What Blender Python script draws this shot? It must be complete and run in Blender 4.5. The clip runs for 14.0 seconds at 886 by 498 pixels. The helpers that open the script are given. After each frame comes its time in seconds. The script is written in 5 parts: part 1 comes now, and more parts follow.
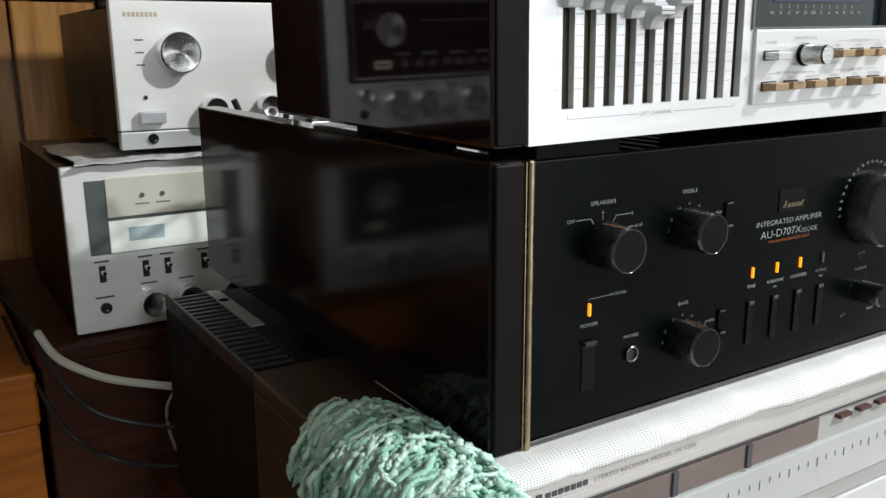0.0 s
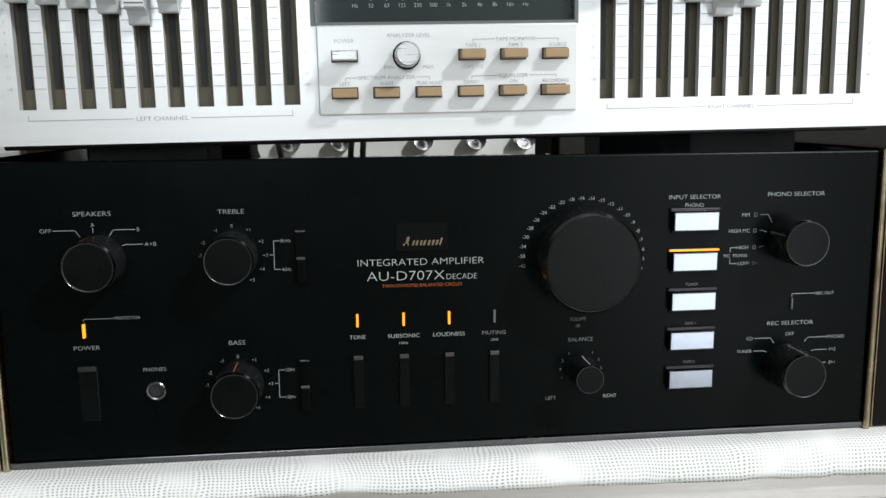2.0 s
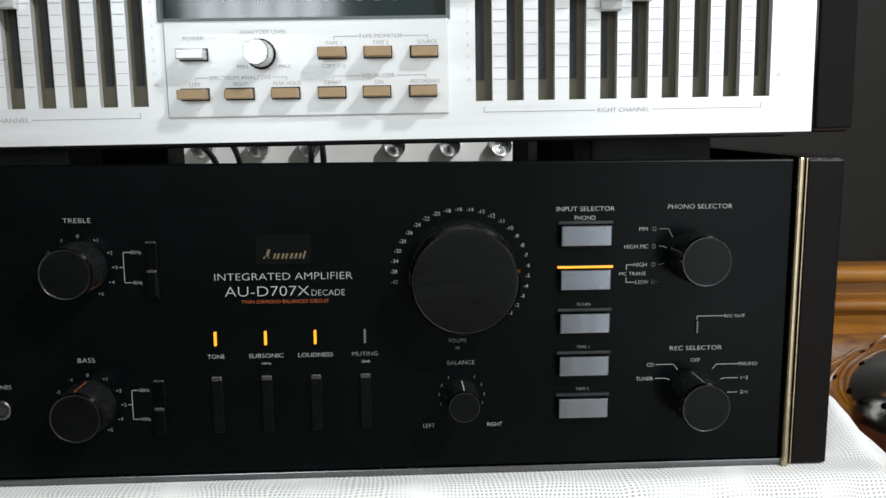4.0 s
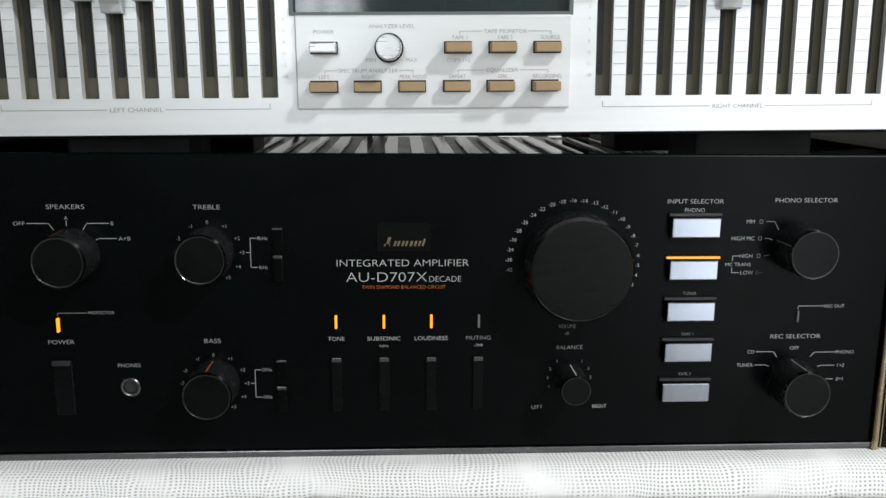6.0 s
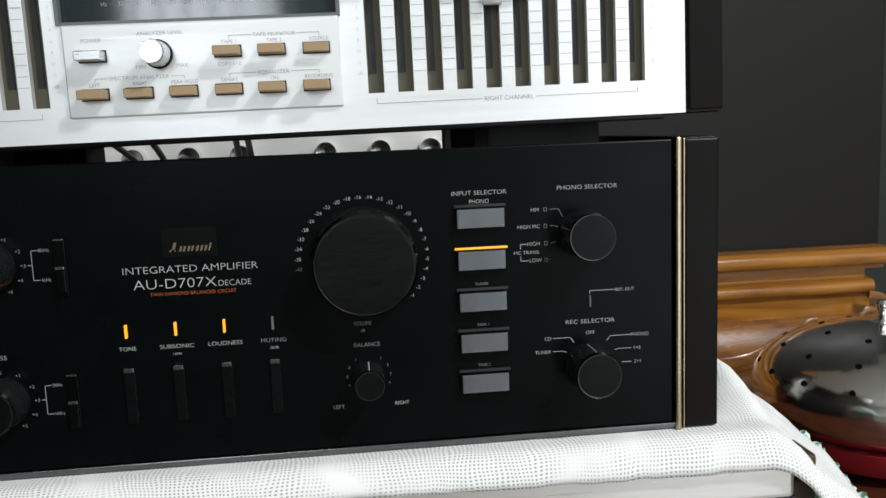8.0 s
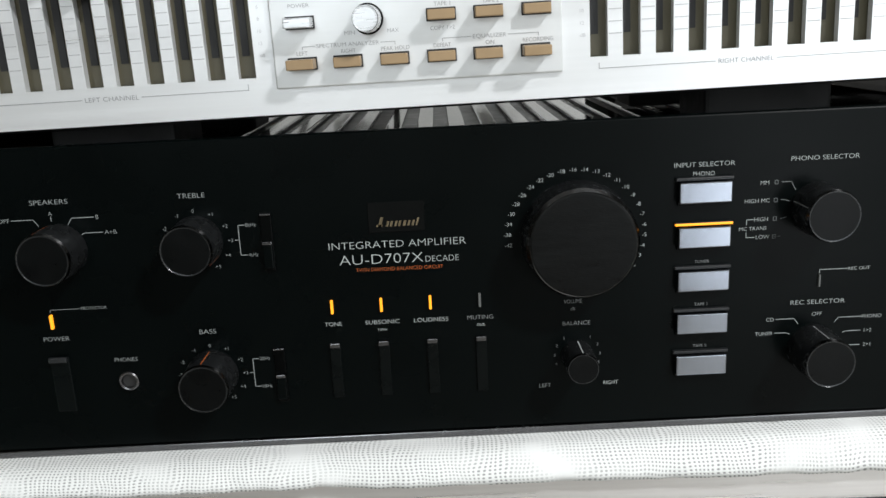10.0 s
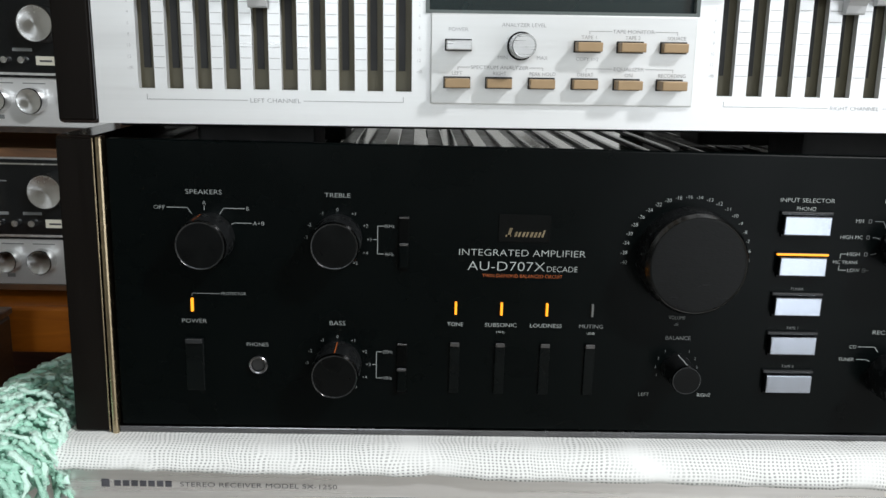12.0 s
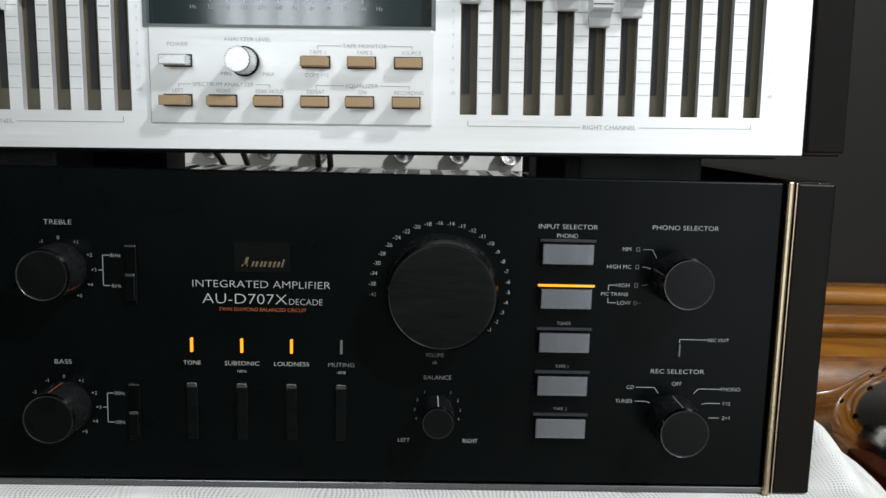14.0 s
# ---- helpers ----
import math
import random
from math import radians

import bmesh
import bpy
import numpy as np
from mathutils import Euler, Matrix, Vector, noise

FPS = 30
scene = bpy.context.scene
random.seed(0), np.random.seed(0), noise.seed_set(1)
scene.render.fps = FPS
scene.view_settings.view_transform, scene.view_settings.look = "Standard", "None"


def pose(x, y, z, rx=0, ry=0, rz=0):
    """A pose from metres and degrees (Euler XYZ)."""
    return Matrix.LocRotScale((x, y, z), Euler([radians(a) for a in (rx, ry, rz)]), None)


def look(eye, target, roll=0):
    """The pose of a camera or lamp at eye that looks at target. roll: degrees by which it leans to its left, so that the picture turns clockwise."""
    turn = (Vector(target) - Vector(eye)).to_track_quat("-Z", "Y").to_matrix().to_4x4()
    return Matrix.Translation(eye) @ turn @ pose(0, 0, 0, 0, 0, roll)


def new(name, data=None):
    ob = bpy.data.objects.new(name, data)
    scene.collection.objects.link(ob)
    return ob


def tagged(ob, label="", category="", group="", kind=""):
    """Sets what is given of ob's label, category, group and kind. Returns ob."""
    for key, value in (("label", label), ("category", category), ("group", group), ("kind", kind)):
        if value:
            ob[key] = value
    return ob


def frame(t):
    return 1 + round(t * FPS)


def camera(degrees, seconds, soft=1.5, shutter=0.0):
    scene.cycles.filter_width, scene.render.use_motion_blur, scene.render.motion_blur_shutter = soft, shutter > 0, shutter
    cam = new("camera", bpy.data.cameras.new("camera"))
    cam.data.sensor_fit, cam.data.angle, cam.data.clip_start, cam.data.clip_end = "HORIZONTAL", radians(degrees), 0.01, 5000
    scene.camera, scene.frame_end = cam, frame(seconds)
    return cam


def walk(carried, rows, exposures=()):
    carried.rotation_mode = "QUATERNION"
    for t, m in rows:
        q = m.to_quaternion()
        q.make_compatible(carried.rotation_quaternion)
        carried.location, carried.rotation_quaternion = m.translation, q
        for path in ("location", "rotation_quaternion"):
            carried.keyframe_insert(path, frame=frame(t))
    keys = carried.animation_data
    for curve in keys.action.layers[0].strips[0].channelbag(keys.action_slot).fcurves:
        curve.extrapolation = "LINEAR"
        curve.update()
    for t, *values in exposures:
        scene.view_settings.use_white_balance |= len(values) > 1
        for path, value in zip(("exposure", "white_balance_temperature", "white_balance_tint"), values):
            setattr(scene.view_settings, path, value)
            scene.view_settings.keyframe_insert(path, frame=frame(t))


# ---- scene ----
cam = camera(54.9, 14.0)
PATH = [
    (0, (-0.213, -0.305, 0.994), (0.825, 1.339, 0.526), -0.4),
    (0.5, (-0.112, -0.334, 0.999), (0.724, 1.439, 0.599), -1.7),
    (1, (0.0, -0.377, 0.992), (0.534, 1.509, 0.597), -1.2),
    (1.5, (0.071, -0.416, 0.971), (0.344, 1.534, 0.624), -1.1),
    (2, (0.188, -0.394, 0.962), (0.398, 1.569, 0.644), -0.5),
    (2.2, (0.215, -0.392, 0.958), (0.484, 1.566, 0.650), -0.4),
    (4.3, (0.269, -0.360, 0.960), (0.355, 1.616, 0.658), 0.1),
    (4.5, (0.249, -0.353, 0.957), (0.344, 1.619, 0.634), 1.0),
    (5, (0.223, -0.343, 0.959), (0.284, 1.623, 0.599), 0.8),
    (5.5, (0.198, -0.361, 0.979), (0.148, 1.593, 0.555), 0.0),
    (6, (0.219, -0.377, 0.975), (0.317, 1.582, 0.579), 0.4),
    (6.5, (0.281, -0.383, 0.962), (0.441, 1.583, 0.631), -0.4),
    (7, (0.301, -0.388, 0.947), (0.538, 1.578, 0.666), -1.3),
    (7.2, (0.297, -0.391, 0.944), (0.554, 1.575, 0.682), -1.5),
    (9.3, (0.289, -0.389, 0.961), (0.322, 1.584, 0.631), -4.2),
    (9.5, (0.277, -0.381, 0.957), (0.289, 1.588, 0.608), -4.2),
    (10, (0.241, -0.359, 0.982), (0.233, 1.577, 0.48), -2.9),
    (10.5, (0.204, -0.372, 0.999), (0.14, 1.548, 0.444), -1.9),
    (11, (0.184, -0.375, 1.002), (0.181, 1.535, 0.408), -0.8),
    (11.5, (0.172, -0.381, 0.996), (0.173, 1.54, 0.441), 0.4),
    (12, (0.169, -0.389, 0.982), (0.236, 1.561, 0.539), 1.6),
    (12.5, (0.202, -0.4, 0.972), (0.189, 1.562, 0.581), 1.6),
    (13, (0.235, -0.381, 0.969), (0.298, 1.589, 0.63), 1.7),
    (13.5, (0.27, -0.369, 0.962), (0.347, 1.598, 0.61), -0.1),
    (14, (0.288, -0.366, 0.964), (0.343, 1.612, 0.67), 1.4),
]
EXPOSURES = [(0.0, 0.20), (0.5, 0.06), (1.0, -0.24), (2.0, -0.03), (5.0, -0.09), (7.0, -0.16), (9.5, -0.09), (10.5, 0.02), (12.0, -0.05), (13.3, -0.19), (14.0, -0.15)]
walk(cam, [(t, look(eye, target, roll)) for t, eye, target, roll in PATH], EXPOSURES)

# ---- world and lamps ----
world = bpy.data.worlds.new("World")
scene.world = world
world.use_nodes = True
world.node_tree.nodes["Background"].inputs[0].default_value = (0.7, 0.8, 1.0, 1)
world.node_tree.nodes["Background"].inputs[1].default_value = 0.05


def area_lamp(name, eye, target, size_x, size_y, watts, colour):
    data = bpy.data.lights.new(name, "AREA")
    data.shape, data.size, data.size_y, data.energy, data.color = "RECTANGLE", size_x, size_y, watts, colour
    ob = new(name, data)
    ob.matrix_world = look(eye, target)
    return ob


area_lamp("ceiling_lamp_light", (1.42, -1.22, 2.40), (1.42, -1.22, 0.0), 0.17, 0.17, 78, (0.96, 0.98, 1.0))
area_lamp("doorway_daylight", (1.47, -2.56, 1.02), (0.6, 0.0, 0.9), 0.62, 2.0, 15, (0.90, 0.95, 1.0))
area_lamp("window_daylight", (-0.22, -2.58, 1.55), (-0.1, 0.0, 1.1), 0.50, 0.80, 15, (0.88, 0.95, 1.0))

# ---- materials ----


def material(name, colour, rough=0.5, metal=0.0, vary=0.12, scale=40.0, bump=0.0, bump_scale=300.0, stretch=(1, 1, 1), glow=None, spec=0.5, coat=0.0, rough_vary=0.08):
    m = bpy.data.materials.new(name)
    m.use_nodes = True
    nt = m.node_tree
    b = nt.nodes["Principled BSDF"]
    b.inputs["Metallic"].default_value = metal
    b.inputs["Specular IOR Level"].default_value = spec
    b.inputs["Coat Weight"].default_value = coat
    tc = nt.nodes.new("ShaderNodeTexCoord")
    mp = nt.nodes.new("ShaderNodeMapping")
    mp.inputs["Scale"].default_value = stretch
    nt.links.new(tc.outputs["Object"], mp.inputs["Vector"])
    n1 = nt.nodes.new("ShaderNodeTexNoise")
    n1.inputs["Scale"].default_value, n1.inputs["Detail"].default_value = scale, 6
    n2 = nt.nodes.new("ShaderNodeTexNoise")
    n2.inputs["Scale"].default_value, n2.inputs["Detail"].default_value = scale / 9, 3
    nt.links.new(mp.outputs[0], n1.inputs["Vector"])
    nt.links.new(mp.outputs[0], n2.inputs["Vector"])
    add = nt.nodes.new("ShaderNodeMath")
    add.operation = "ADD"
    nt.links.new(n1.outputs["Fac"], add.inputs[0])
    nt.links.new(n2.outputs["Fac"], add.inputs[1])
    ramp = nt.nodes.new("ShaderNodeMapRange")
    ramp.inputs["From Min"].default_value, ramp.inputs["From Max"].default_value = 0.6, 1.4
    ramp.inputs["To Min"].default_value, ramp.inputs["To Max"].default_value = 1 - vary, 1 + vary
    nt.links.new(add.outputs[0], ramp.inputs["Value"])
    mul = nt.nodes.new("ShaderNodeVectorMath")
    mul.operation = "SCALE"
    mul.inputs[0].default_value = colour
    nt.links.new(ramp.outputs[0], mul.inputs["Scale"])
    nt.links.new(mul.outputs[0], b.inputs["Base Color"])
    rr = nt.nodes.new("ShaderNodeMapRange")
    rr.inputs["From Min"].default_value, rr.inputs["From Max"].default_value = 0.6, 1.4
    rr.inputs["To Min"].default_value, rr.inputs["To Max"].default_value = max(rough * (1 - rough_vary * 3), 0.01), min(rough * (1 + rough_vary * 3), 1)
    nt.links.new(add.outputs[0], rr.inputs["Value"])
    nt.links.new(rr.outputs[0], b.inputs["Roughness"])
    if bump:
        n3 = nt.nodes.new("ShaderNodeTexNoise")
        n3.inputs["Scale"].default_value, n3.inputs["Detail"].default_value = bump_scale, 4
        nt.links.new(mp.outputs[0], n3.inputs["Vector"])
        bp = nt.nodes.new("ShaderNodeBump")
        bp.inputs["Strength"].default_value, bp.inputs["Distance"].default_value = bump, 0.001
        nt.links.new(n3.outputs["Fac"], bp.inputs["Height"])
        nt.links.new(bp.outputs[0], b.inputs["Normal"])
    if glow:
        b.inputs["Emission Color"].default_value = (*glow[0], 1)
        b.inputs["Emission Strength"].default_value = glow[1]
    return m


def wood(name, light, dark, rough=0.4, along=(1, 1, 8), scale=12.0, coat=0.0, bump=0.15, by_piece=0.0):
    m = material(name, light, rough, 0, 0.1, 60, bump, 180, stretch=along, coat=coat)
    nt = m.node_tree
    b = nt.nodes["Principled BSDF"]
    mp = [n for n in nt.nodes if n.type == "MAPPING"][0]
    mp.inputs["Scale"].default_value = [8.0 / a for a in along]
    wv = nt.nodes.new("ShaderNodeTexNoise")
    wv.inputs["Scale"].default_value, wv.inputs["Detail"].default_value, wv.inputs["Distortion"].default_value = scale, 8, 1.2
    nt.links.new(mp.outputs[0], wv.inputs["Vector"])
    ramp = nt.nodes.new("ShaderNodeValToRGB")
    ramp.color_ramp.elements[0].position, ramp.color_ramp.elements[1].position = 0.32, 0.66
    ramp.color_ramp.elements[0].color, ramp.color_ramp.elements[1].color = (*dark, 1), (*light, 1)
    nt.links.new(wv.outputs["Fac"], ramp.inputs["Fac"])
    out = ramp.outputs[0]
    if by_piece:
        info = nt.nodes.new("ShaderNodeObjectInfo")
        mr = nt.nodes.new("ShaderNodeMapRange")
        mr.inputs["To Min"].default_value, mr.inputs["To Max"].default_value = 1 - by_piece, 1 + by_piece
        nt.links.new(info.outputs["Random"], mr.inputs["Value"])
        sc = nt.nodes.new("ShaderNodeVectorMath")
        sc.operation = "SCALE"
        nt.links.new(out, sc.inputs[0])
        nt.links.new(mr.outputs[0], sc.inputs["Scale"])
        out = sc.outputs[0]
    nt.links.new(out, b.inputs["Base Color"])
    return m


BLACK_PANEL = material("black_brushed_panel", (0.0009, 0.0018, 0.0018), 0.28, 0, 0.2, 30, 0.0, 700, spec=0.082)
BLACK_KNOB = material("black_satin_knob", (0.0008, 0.0011, 0.0011), 0.27, 0, 0.15, 200, 0.03, 900, spec=0.08)
BLACK_CASE = material("black_painted_steel", (0.010, 0.010, 0.010), 0.38, 0, 0.15, 120, 0.05, 1500, spec=0.4)
KNOB_SIDE = material("black_knob_side", (0.050, 0.053, 0.055), 0.27, 0.85, 0.2, 200, 0.03, 900)
KNOB_FACE = material("satin_black_knob_face", (0.0020, 0.0024, 0.0025), 0.30, 0, 0.4, 120, 0.05, 500, spec=0.13)
BUTTON_BAR = material("dark_grey_button_bar", (0.013, 0.014, 0.015), 0.35, 0, 0.2, 200, spec=0.4)
PLATE_BLACK = material("glossy_black_badge", (0.0035, 0.004, 0.004), 0.22, 0, 0.2, 60, spec=0.10)
KEY_BODY = material("black_key_body", (0.0016, 0.0026, 0.0026), 0.28, 0, 0.3, 120, spec=0.13)
BLACK_RUBBER = material("black_rubber", (0.016, 0.016, 0.016), 0.7, 0, 0.2, 150)
DARK_GLOSS = wood("dark_lacquered_wood", (0.010, 0.007, 0.005), (0.004, 0.003, 0.003), 0.10, (1, 8, 1), 8, coat=0.0, bump=0.0)
DARK_GLOSS.node_tree.nodes["Principled BSDF"].inputs["Specular IOR Level"].default_value = 0.19
DARK_FRONT = material("dark_wood_front_edge", (0.0045, 0.0034, 0.0027), 0.40, 0, 0.25, 60, 0.05, 400, stretch=(4, 1, 0.3), spec=0.10)
VOLUME_FACE = material("worn_black_knob_face", (0.0022, 0.0026, 0.0026), 0.32, 0, 0.8, 70, 0.10, 300, stretch=(1.2, 1, 6), spec=0.16)
ROSEWOOD = wood("dark_red_rosewood", (0.016, 0.0055, 0.005), (0.007, 0.0035, 0.003), 0.045, (1, 6, 3), 10, coat=0.0, bump=0.0)
ROSEWOOD.node_tree.nodes["Principled BSDF"].inputs["Specular IOR Level"].default_value = 0.5
GOLD = material("gold_trim", (0.40, 0.325, 0.215), 0.25, 1, 0.25, 120, 0.05, 500)
SILVER = material("brushed_silver_panel", (0.80, 0.81, 0.815), 0.36, 0.55, 0.03, 120, 0.015, 900, stretch=(0.1, 1, 5))
RAIL_SILVER = material("brushed_silver_rail", (0.80, 0.785, 0.775), 0.30, 0.75, 0.06, 120, 0.03, 900, stretch=(0.1, 1, 5))
SILVER_SUB = material("silver_white_panel", (0.70, 0.71, 0.71), 0.38, 0.50, 0.03, 120, 0.02, 900, stretch=(0.1, 1, 5))
FACE_SILVER = material("silver_receiver_face", (0.90, 0.90, 0.87), 0.36, 0.10, 0.03, 120, 0.02, 900, stretch=(0.1, 1, 5))
ALUMINIUM = material("turned_aluminium", (0.80, 0.80, 0.80), 0.24, 1, 0.08, 200, 0.03, 700)
BUTTON_SILVER = material("brushed_silver_button", (0.31, 0.335, 0.38), 0.17, 1.0, 0.05, 200, 0.02, 900, stretch=(8, 1, 0.4))
KEY_SILVER = material("bright_silver_key", (0.66, 0.67, 0.68), 0.28, 0.7, 0.06, 200, 0.02, 900, stretch=(0.4, 1, 8))
KEY_RED = material("dark_red_brown_key", (0.075, 0.028, 0.020), 0.35, 0, 0.2, 150)
PRINT_EQ = material("printed_grey_on_silver", (0.24, 0.24, 0.25), 0.6, 0, 0.2, 600)
BUTTON_TAN = material("bronze_tan_button", (0.34, 0.235, 0.13), 0.42, 0.3, 0.08, 200)
STEEL = material("polished_steel", (0.92, 0.92, 0.90), 0.15, 1, 0.10, 40, 0.7, 30)
HOLE_BLACK = material("black_hole", (0.003, 0.003, 0.003), 0.9, 0, 0.1, 50, spec=0.05)
CHROME = material("chrome", (0.85, 0.85, 0.86), 0.07, 1, 0.05, 60, 0.05, 30)
BLACK_LID = material("glossy_black_lid", (0.006, 0.006, 0.006), 0.10, 0, 0.15, 60, 0.03, 60, spec=0.6)
KNOB_RIM = material("dark_knob_rim", (0.10, 0.10, 0.10), 0.18, 1, 0.2, 200)
CHROME_DARK = material("black_chrome_edge", (0.16, 0.16, 0.165), 0.25, 1, 0.1, 200)
PRINT_WHITE = material("printed_white_ink", (0.40, 0.43, 0.42), 0.6, 0, 0.1, 600)
PRINT_MID = material("printed_soft_white_ink", (0.27, 0.29, 0.285), 0.6, 0, 0.1, 600)
PRINT_DIM = material("printed_grey_ink", (0.20, 0.21, 0.21), 0.6, 0, 0.1, 600)
PRINT_DARK = material("printed_dark_ink", (0.06, 0.06, 0.07), 0.6, 0, 0.2, 600)
PRINT_PALE = material("printed_pale_grey_ink", (0.46, 0.46, 0.47), 0.6, 0, 0.2, 600)
PRINT_ORANGE = material("printed_orange_ink", (0.42, 0.10, 0.02), 0.6, 0, 0.2, 600)
LED = material("amber_lamp", (0.8, 0.35, 0.02), 0.4, 0, 0.05, 50, glow=((1.0, 0.31, 0.010), 1.05))
LED_OFF = material("unlit_lamp_window", (0.11, 0.115, 0.11), 0.35, 0, 0.1, 50)
SLOT_OLIVE = material("olive_grey_slot", (0.115, 0.103, 0.066), 0.55, 0, 0.1, 100)
SLOT_DARK = material("black_slider_track", (0.012, 0.012, 0.012), 0.6, 0, 0.1, 100)
CAP = material("pale_grey_slider_cap", (0.55, 0.56, 0.57), 0.34, 0.25, 0.06, 200)
DISPLAY = material("dark_teal_display_glass", (0.012, 0.022, 0.024), 0.07, 0, 0.1, 20, spec=0.7)
DISPLAY_BLUE = material("blue_grey_display", (0.020, 0.032, 0.075), 0.10, 0, 0.25, 60, spec=0.7)
WALNUT = wood("walnut_case", (0.17, 0.085, 0.04), (0.07, 0.035, 0.018), 0.45, (8, 1, 1), 9)
DARK_CASE_WOOD = wood("dark_brown_vinyl_case", (0.045, 0.030, 0.022), (0.022, 0.015, 0.012), 0.4, (1, 8, 1), 9)
TABLE_WOOD = wood("orange_varnished_wood", (0.56, 0.17, 0.014), (0.36, 0.10, 0.008), 0.42, (8, 1, 1), 6, coat=0.0)
TABLE_WOOD.node_tree.nodes["Principled BSDF"].inputs["Specular IOR Level"].default_value = 0.25
RED_WOOD = wood("red_brown_varnished_wood", (0.075, 0.019, 0.007), (0.035, 0.010, 0.004), 0.5, (8, 1, 1), 6, coat=0.0)
RED_WOOD.node_tree.nodes["Principled BSDF"].inputs["Specular IOR Level"].default_value = 0.2
PLANK = wood("varnished_pine_plank", (0.62, 0.31, 0.09), (0.36, 0.155, 0.04), 0.35, (1, 1, 10), 5, coat=0.15, by_piece=0.25)
GOLD_WOOD = wood("golden_varnished_moulding", (0.40, 0.165, 0.022), (0.22, 0.08, 0.012), 0.2, (8, 1, 1), 6, coat=0.4)
CARVED = wood("brown_carved_wood", (0.28, 0.115, 0.028), (0.13, 0.05, 0.014), 0.26, (6, 1, 1), 8, coat=0.4)
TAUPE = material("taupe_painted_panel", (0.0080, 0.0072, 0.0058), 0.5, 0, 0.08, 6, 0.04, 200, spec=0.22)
GREEN_WALL = material("dark_green_wall", (0.022, 0.03, 0.024), 0.7, 0, 0.1, 8, 0.05, 120)
PLASTER = material("pale_wall_plaster", (0.40, 0.40, 0.37), 0.8, 0, 0.06, 6, 0.1, 90)
CEILING_PAINT = material("white_ceiling_paint", (0.50, 0.50, 0.48), 0.8, 0, 0.05, 5, 0.08, 90)
FLOOR_TILE = material("grey_floor_tile", (0.30, 0.28, 0.25), 0.4, 0, 0.12, 10)
CREAM = material("cream_dial_panel", (0.70, 0.68, 0.58), 0.45, 0, 0.05, 60)
DIAL_LIT = material("pale_lit_dial", (0.75, 0.78, 0.72), 0.35, 0, 0.08, 40, glow=((0.85, 0.92, 0.85), 0.25))
GREEN_GREY = material("green_grey_panel", (0.10, 0.12, 0.115), 0.4, 0, 0.08, 40)
MIDNIGHT = material("black_dial_glass", (0.006, 0.007, 0.008), 0.06, 0, 0.1, 40, spec=0.6)
TASSEL_MAT = material("mint_green_yarn", (0.40, 0.70, 0.56), 0.42, 0, 0.25, 90, 0.9, 900)
YARN_PALE = material("pale_mint_yarn", (0.60, 0.84, 0.73), 0.38, 0, 0.20, 90, 0.9, 900)
WIRE_WHITE = material("off_white_cable", (0.55, 0.54, 0.46), 0.5, 0, 0.1, 40)
WIRE_BLACK = material("black_cable", (0.015, 0.015, 0.015), 0.5, 0, 0.1, 40)
BOWL_RED = material("red_enamel", (0.35, 0.02, 0.03), 0.15, 0, 0.1, 30)
PAPER = material("white_plastic_bag", (0.66, 0.66, 0.64), 0.35, 0, 0.08, 30, 0.3, 40)

# Turned knobs: fine circular grooves give fan-shaped highlights.
ntk = ALUMINIUM.node_tree
tan_ = ntk.nodes.new("ShaderNodeTangent")
tan_.direction_type, tan_.axis = "RADIAL", "Y"
ntk.nodes["Principled BSDF"].inputs["Anisotropic"].default_value = 0.85
ntk.links.new(tan_.outputs[0], ntk.nodes["Principled BSDF"].inputs["Tangent"])

# Knitted white cloth: a fine woven relief with small holes.
CLOTH = material("white_knitted_cloth", (0.74, 0.74, 0.72), 0.85, 0, 0.05, 60)
nt = CLOTH.node_tree
tcn = [n for n in nt.nodes if n.type == "TEX_COORD"][0]
def math_node(op, a, c):
    n = nt.nodes.new("ShaderNodeMath")
    n.operation = op
    for k, v in enumerate((a, c)):
        if isinstance(v, (int, float)):
            n.inputs[k].default_value = v
        elif v is not None:
            nt.links.new(v, n.inputs[k])
    return n.outputs[0]


wobble = nt.nodes.new("ShaderNodeTexNoise")
wobble.inputs["Scale"].default_value = 32
nt.links.new(tcn.outputs["UV"], wobble.inputs["Vector"])
sep = nt.nodes.new("ShaderNodeSeparateXYZ")
nt.links.new(tcn.outputs["UV"], sep.inputs[0])
shift_ = math_node("MULTIPLY", wobble.outputs["Fac"], 0.013)
along = math_node("ADD", sep.outputs["X"], shift_)
across = math_node("ADD", sep.outputs["Y"], math_node("MULTIPLY", shift_, 0.35))
weave = math_node("MULTIPLY", math_node("SINE", math_node("MULTIPLY", along, 2 * math.pi / 0.0040), None), math_node("SINE", math_node("MULTIPLY", across, 2 * math.pi / 0.0034), None))
hole = nt.nodes.new("ShaderNodeMapRange")
hole.inputs["From Min"].default_value, hole.inputs["From Max"].default_value = 0.92, 0.50
nt.links.new(math_node("ABSOLUTE", weave, None), hole.inputs["Value"])
patch = nt.nodes.new("ShaderNodeTexNoise")
patch.inputs["Scale"].default_value = 28
nt.links.new(tcn.outputs["UV"], patch.inputs["Vector"])
pm = nt.nodes.new("ShaderNodeMapRange")
pm.inputs["From Min"].default_value, pm.inputs["From Max"].default_value = 0.46, 0.66
nt.links.new(patch.outputs["Fac"], pm.inputs["Value"])
mx = nt.nodes.new("ShaderNodeMath")
mx.operation = "MAXIMUM"
nt.links.new(hole.outputs[0], mx.inputs[0])
nt.links.new(pm.outputs[0], mx.inputs[1])
cr = nt.nodes.new("ShaderNodeMix")
cr.data_type = "RGBA"
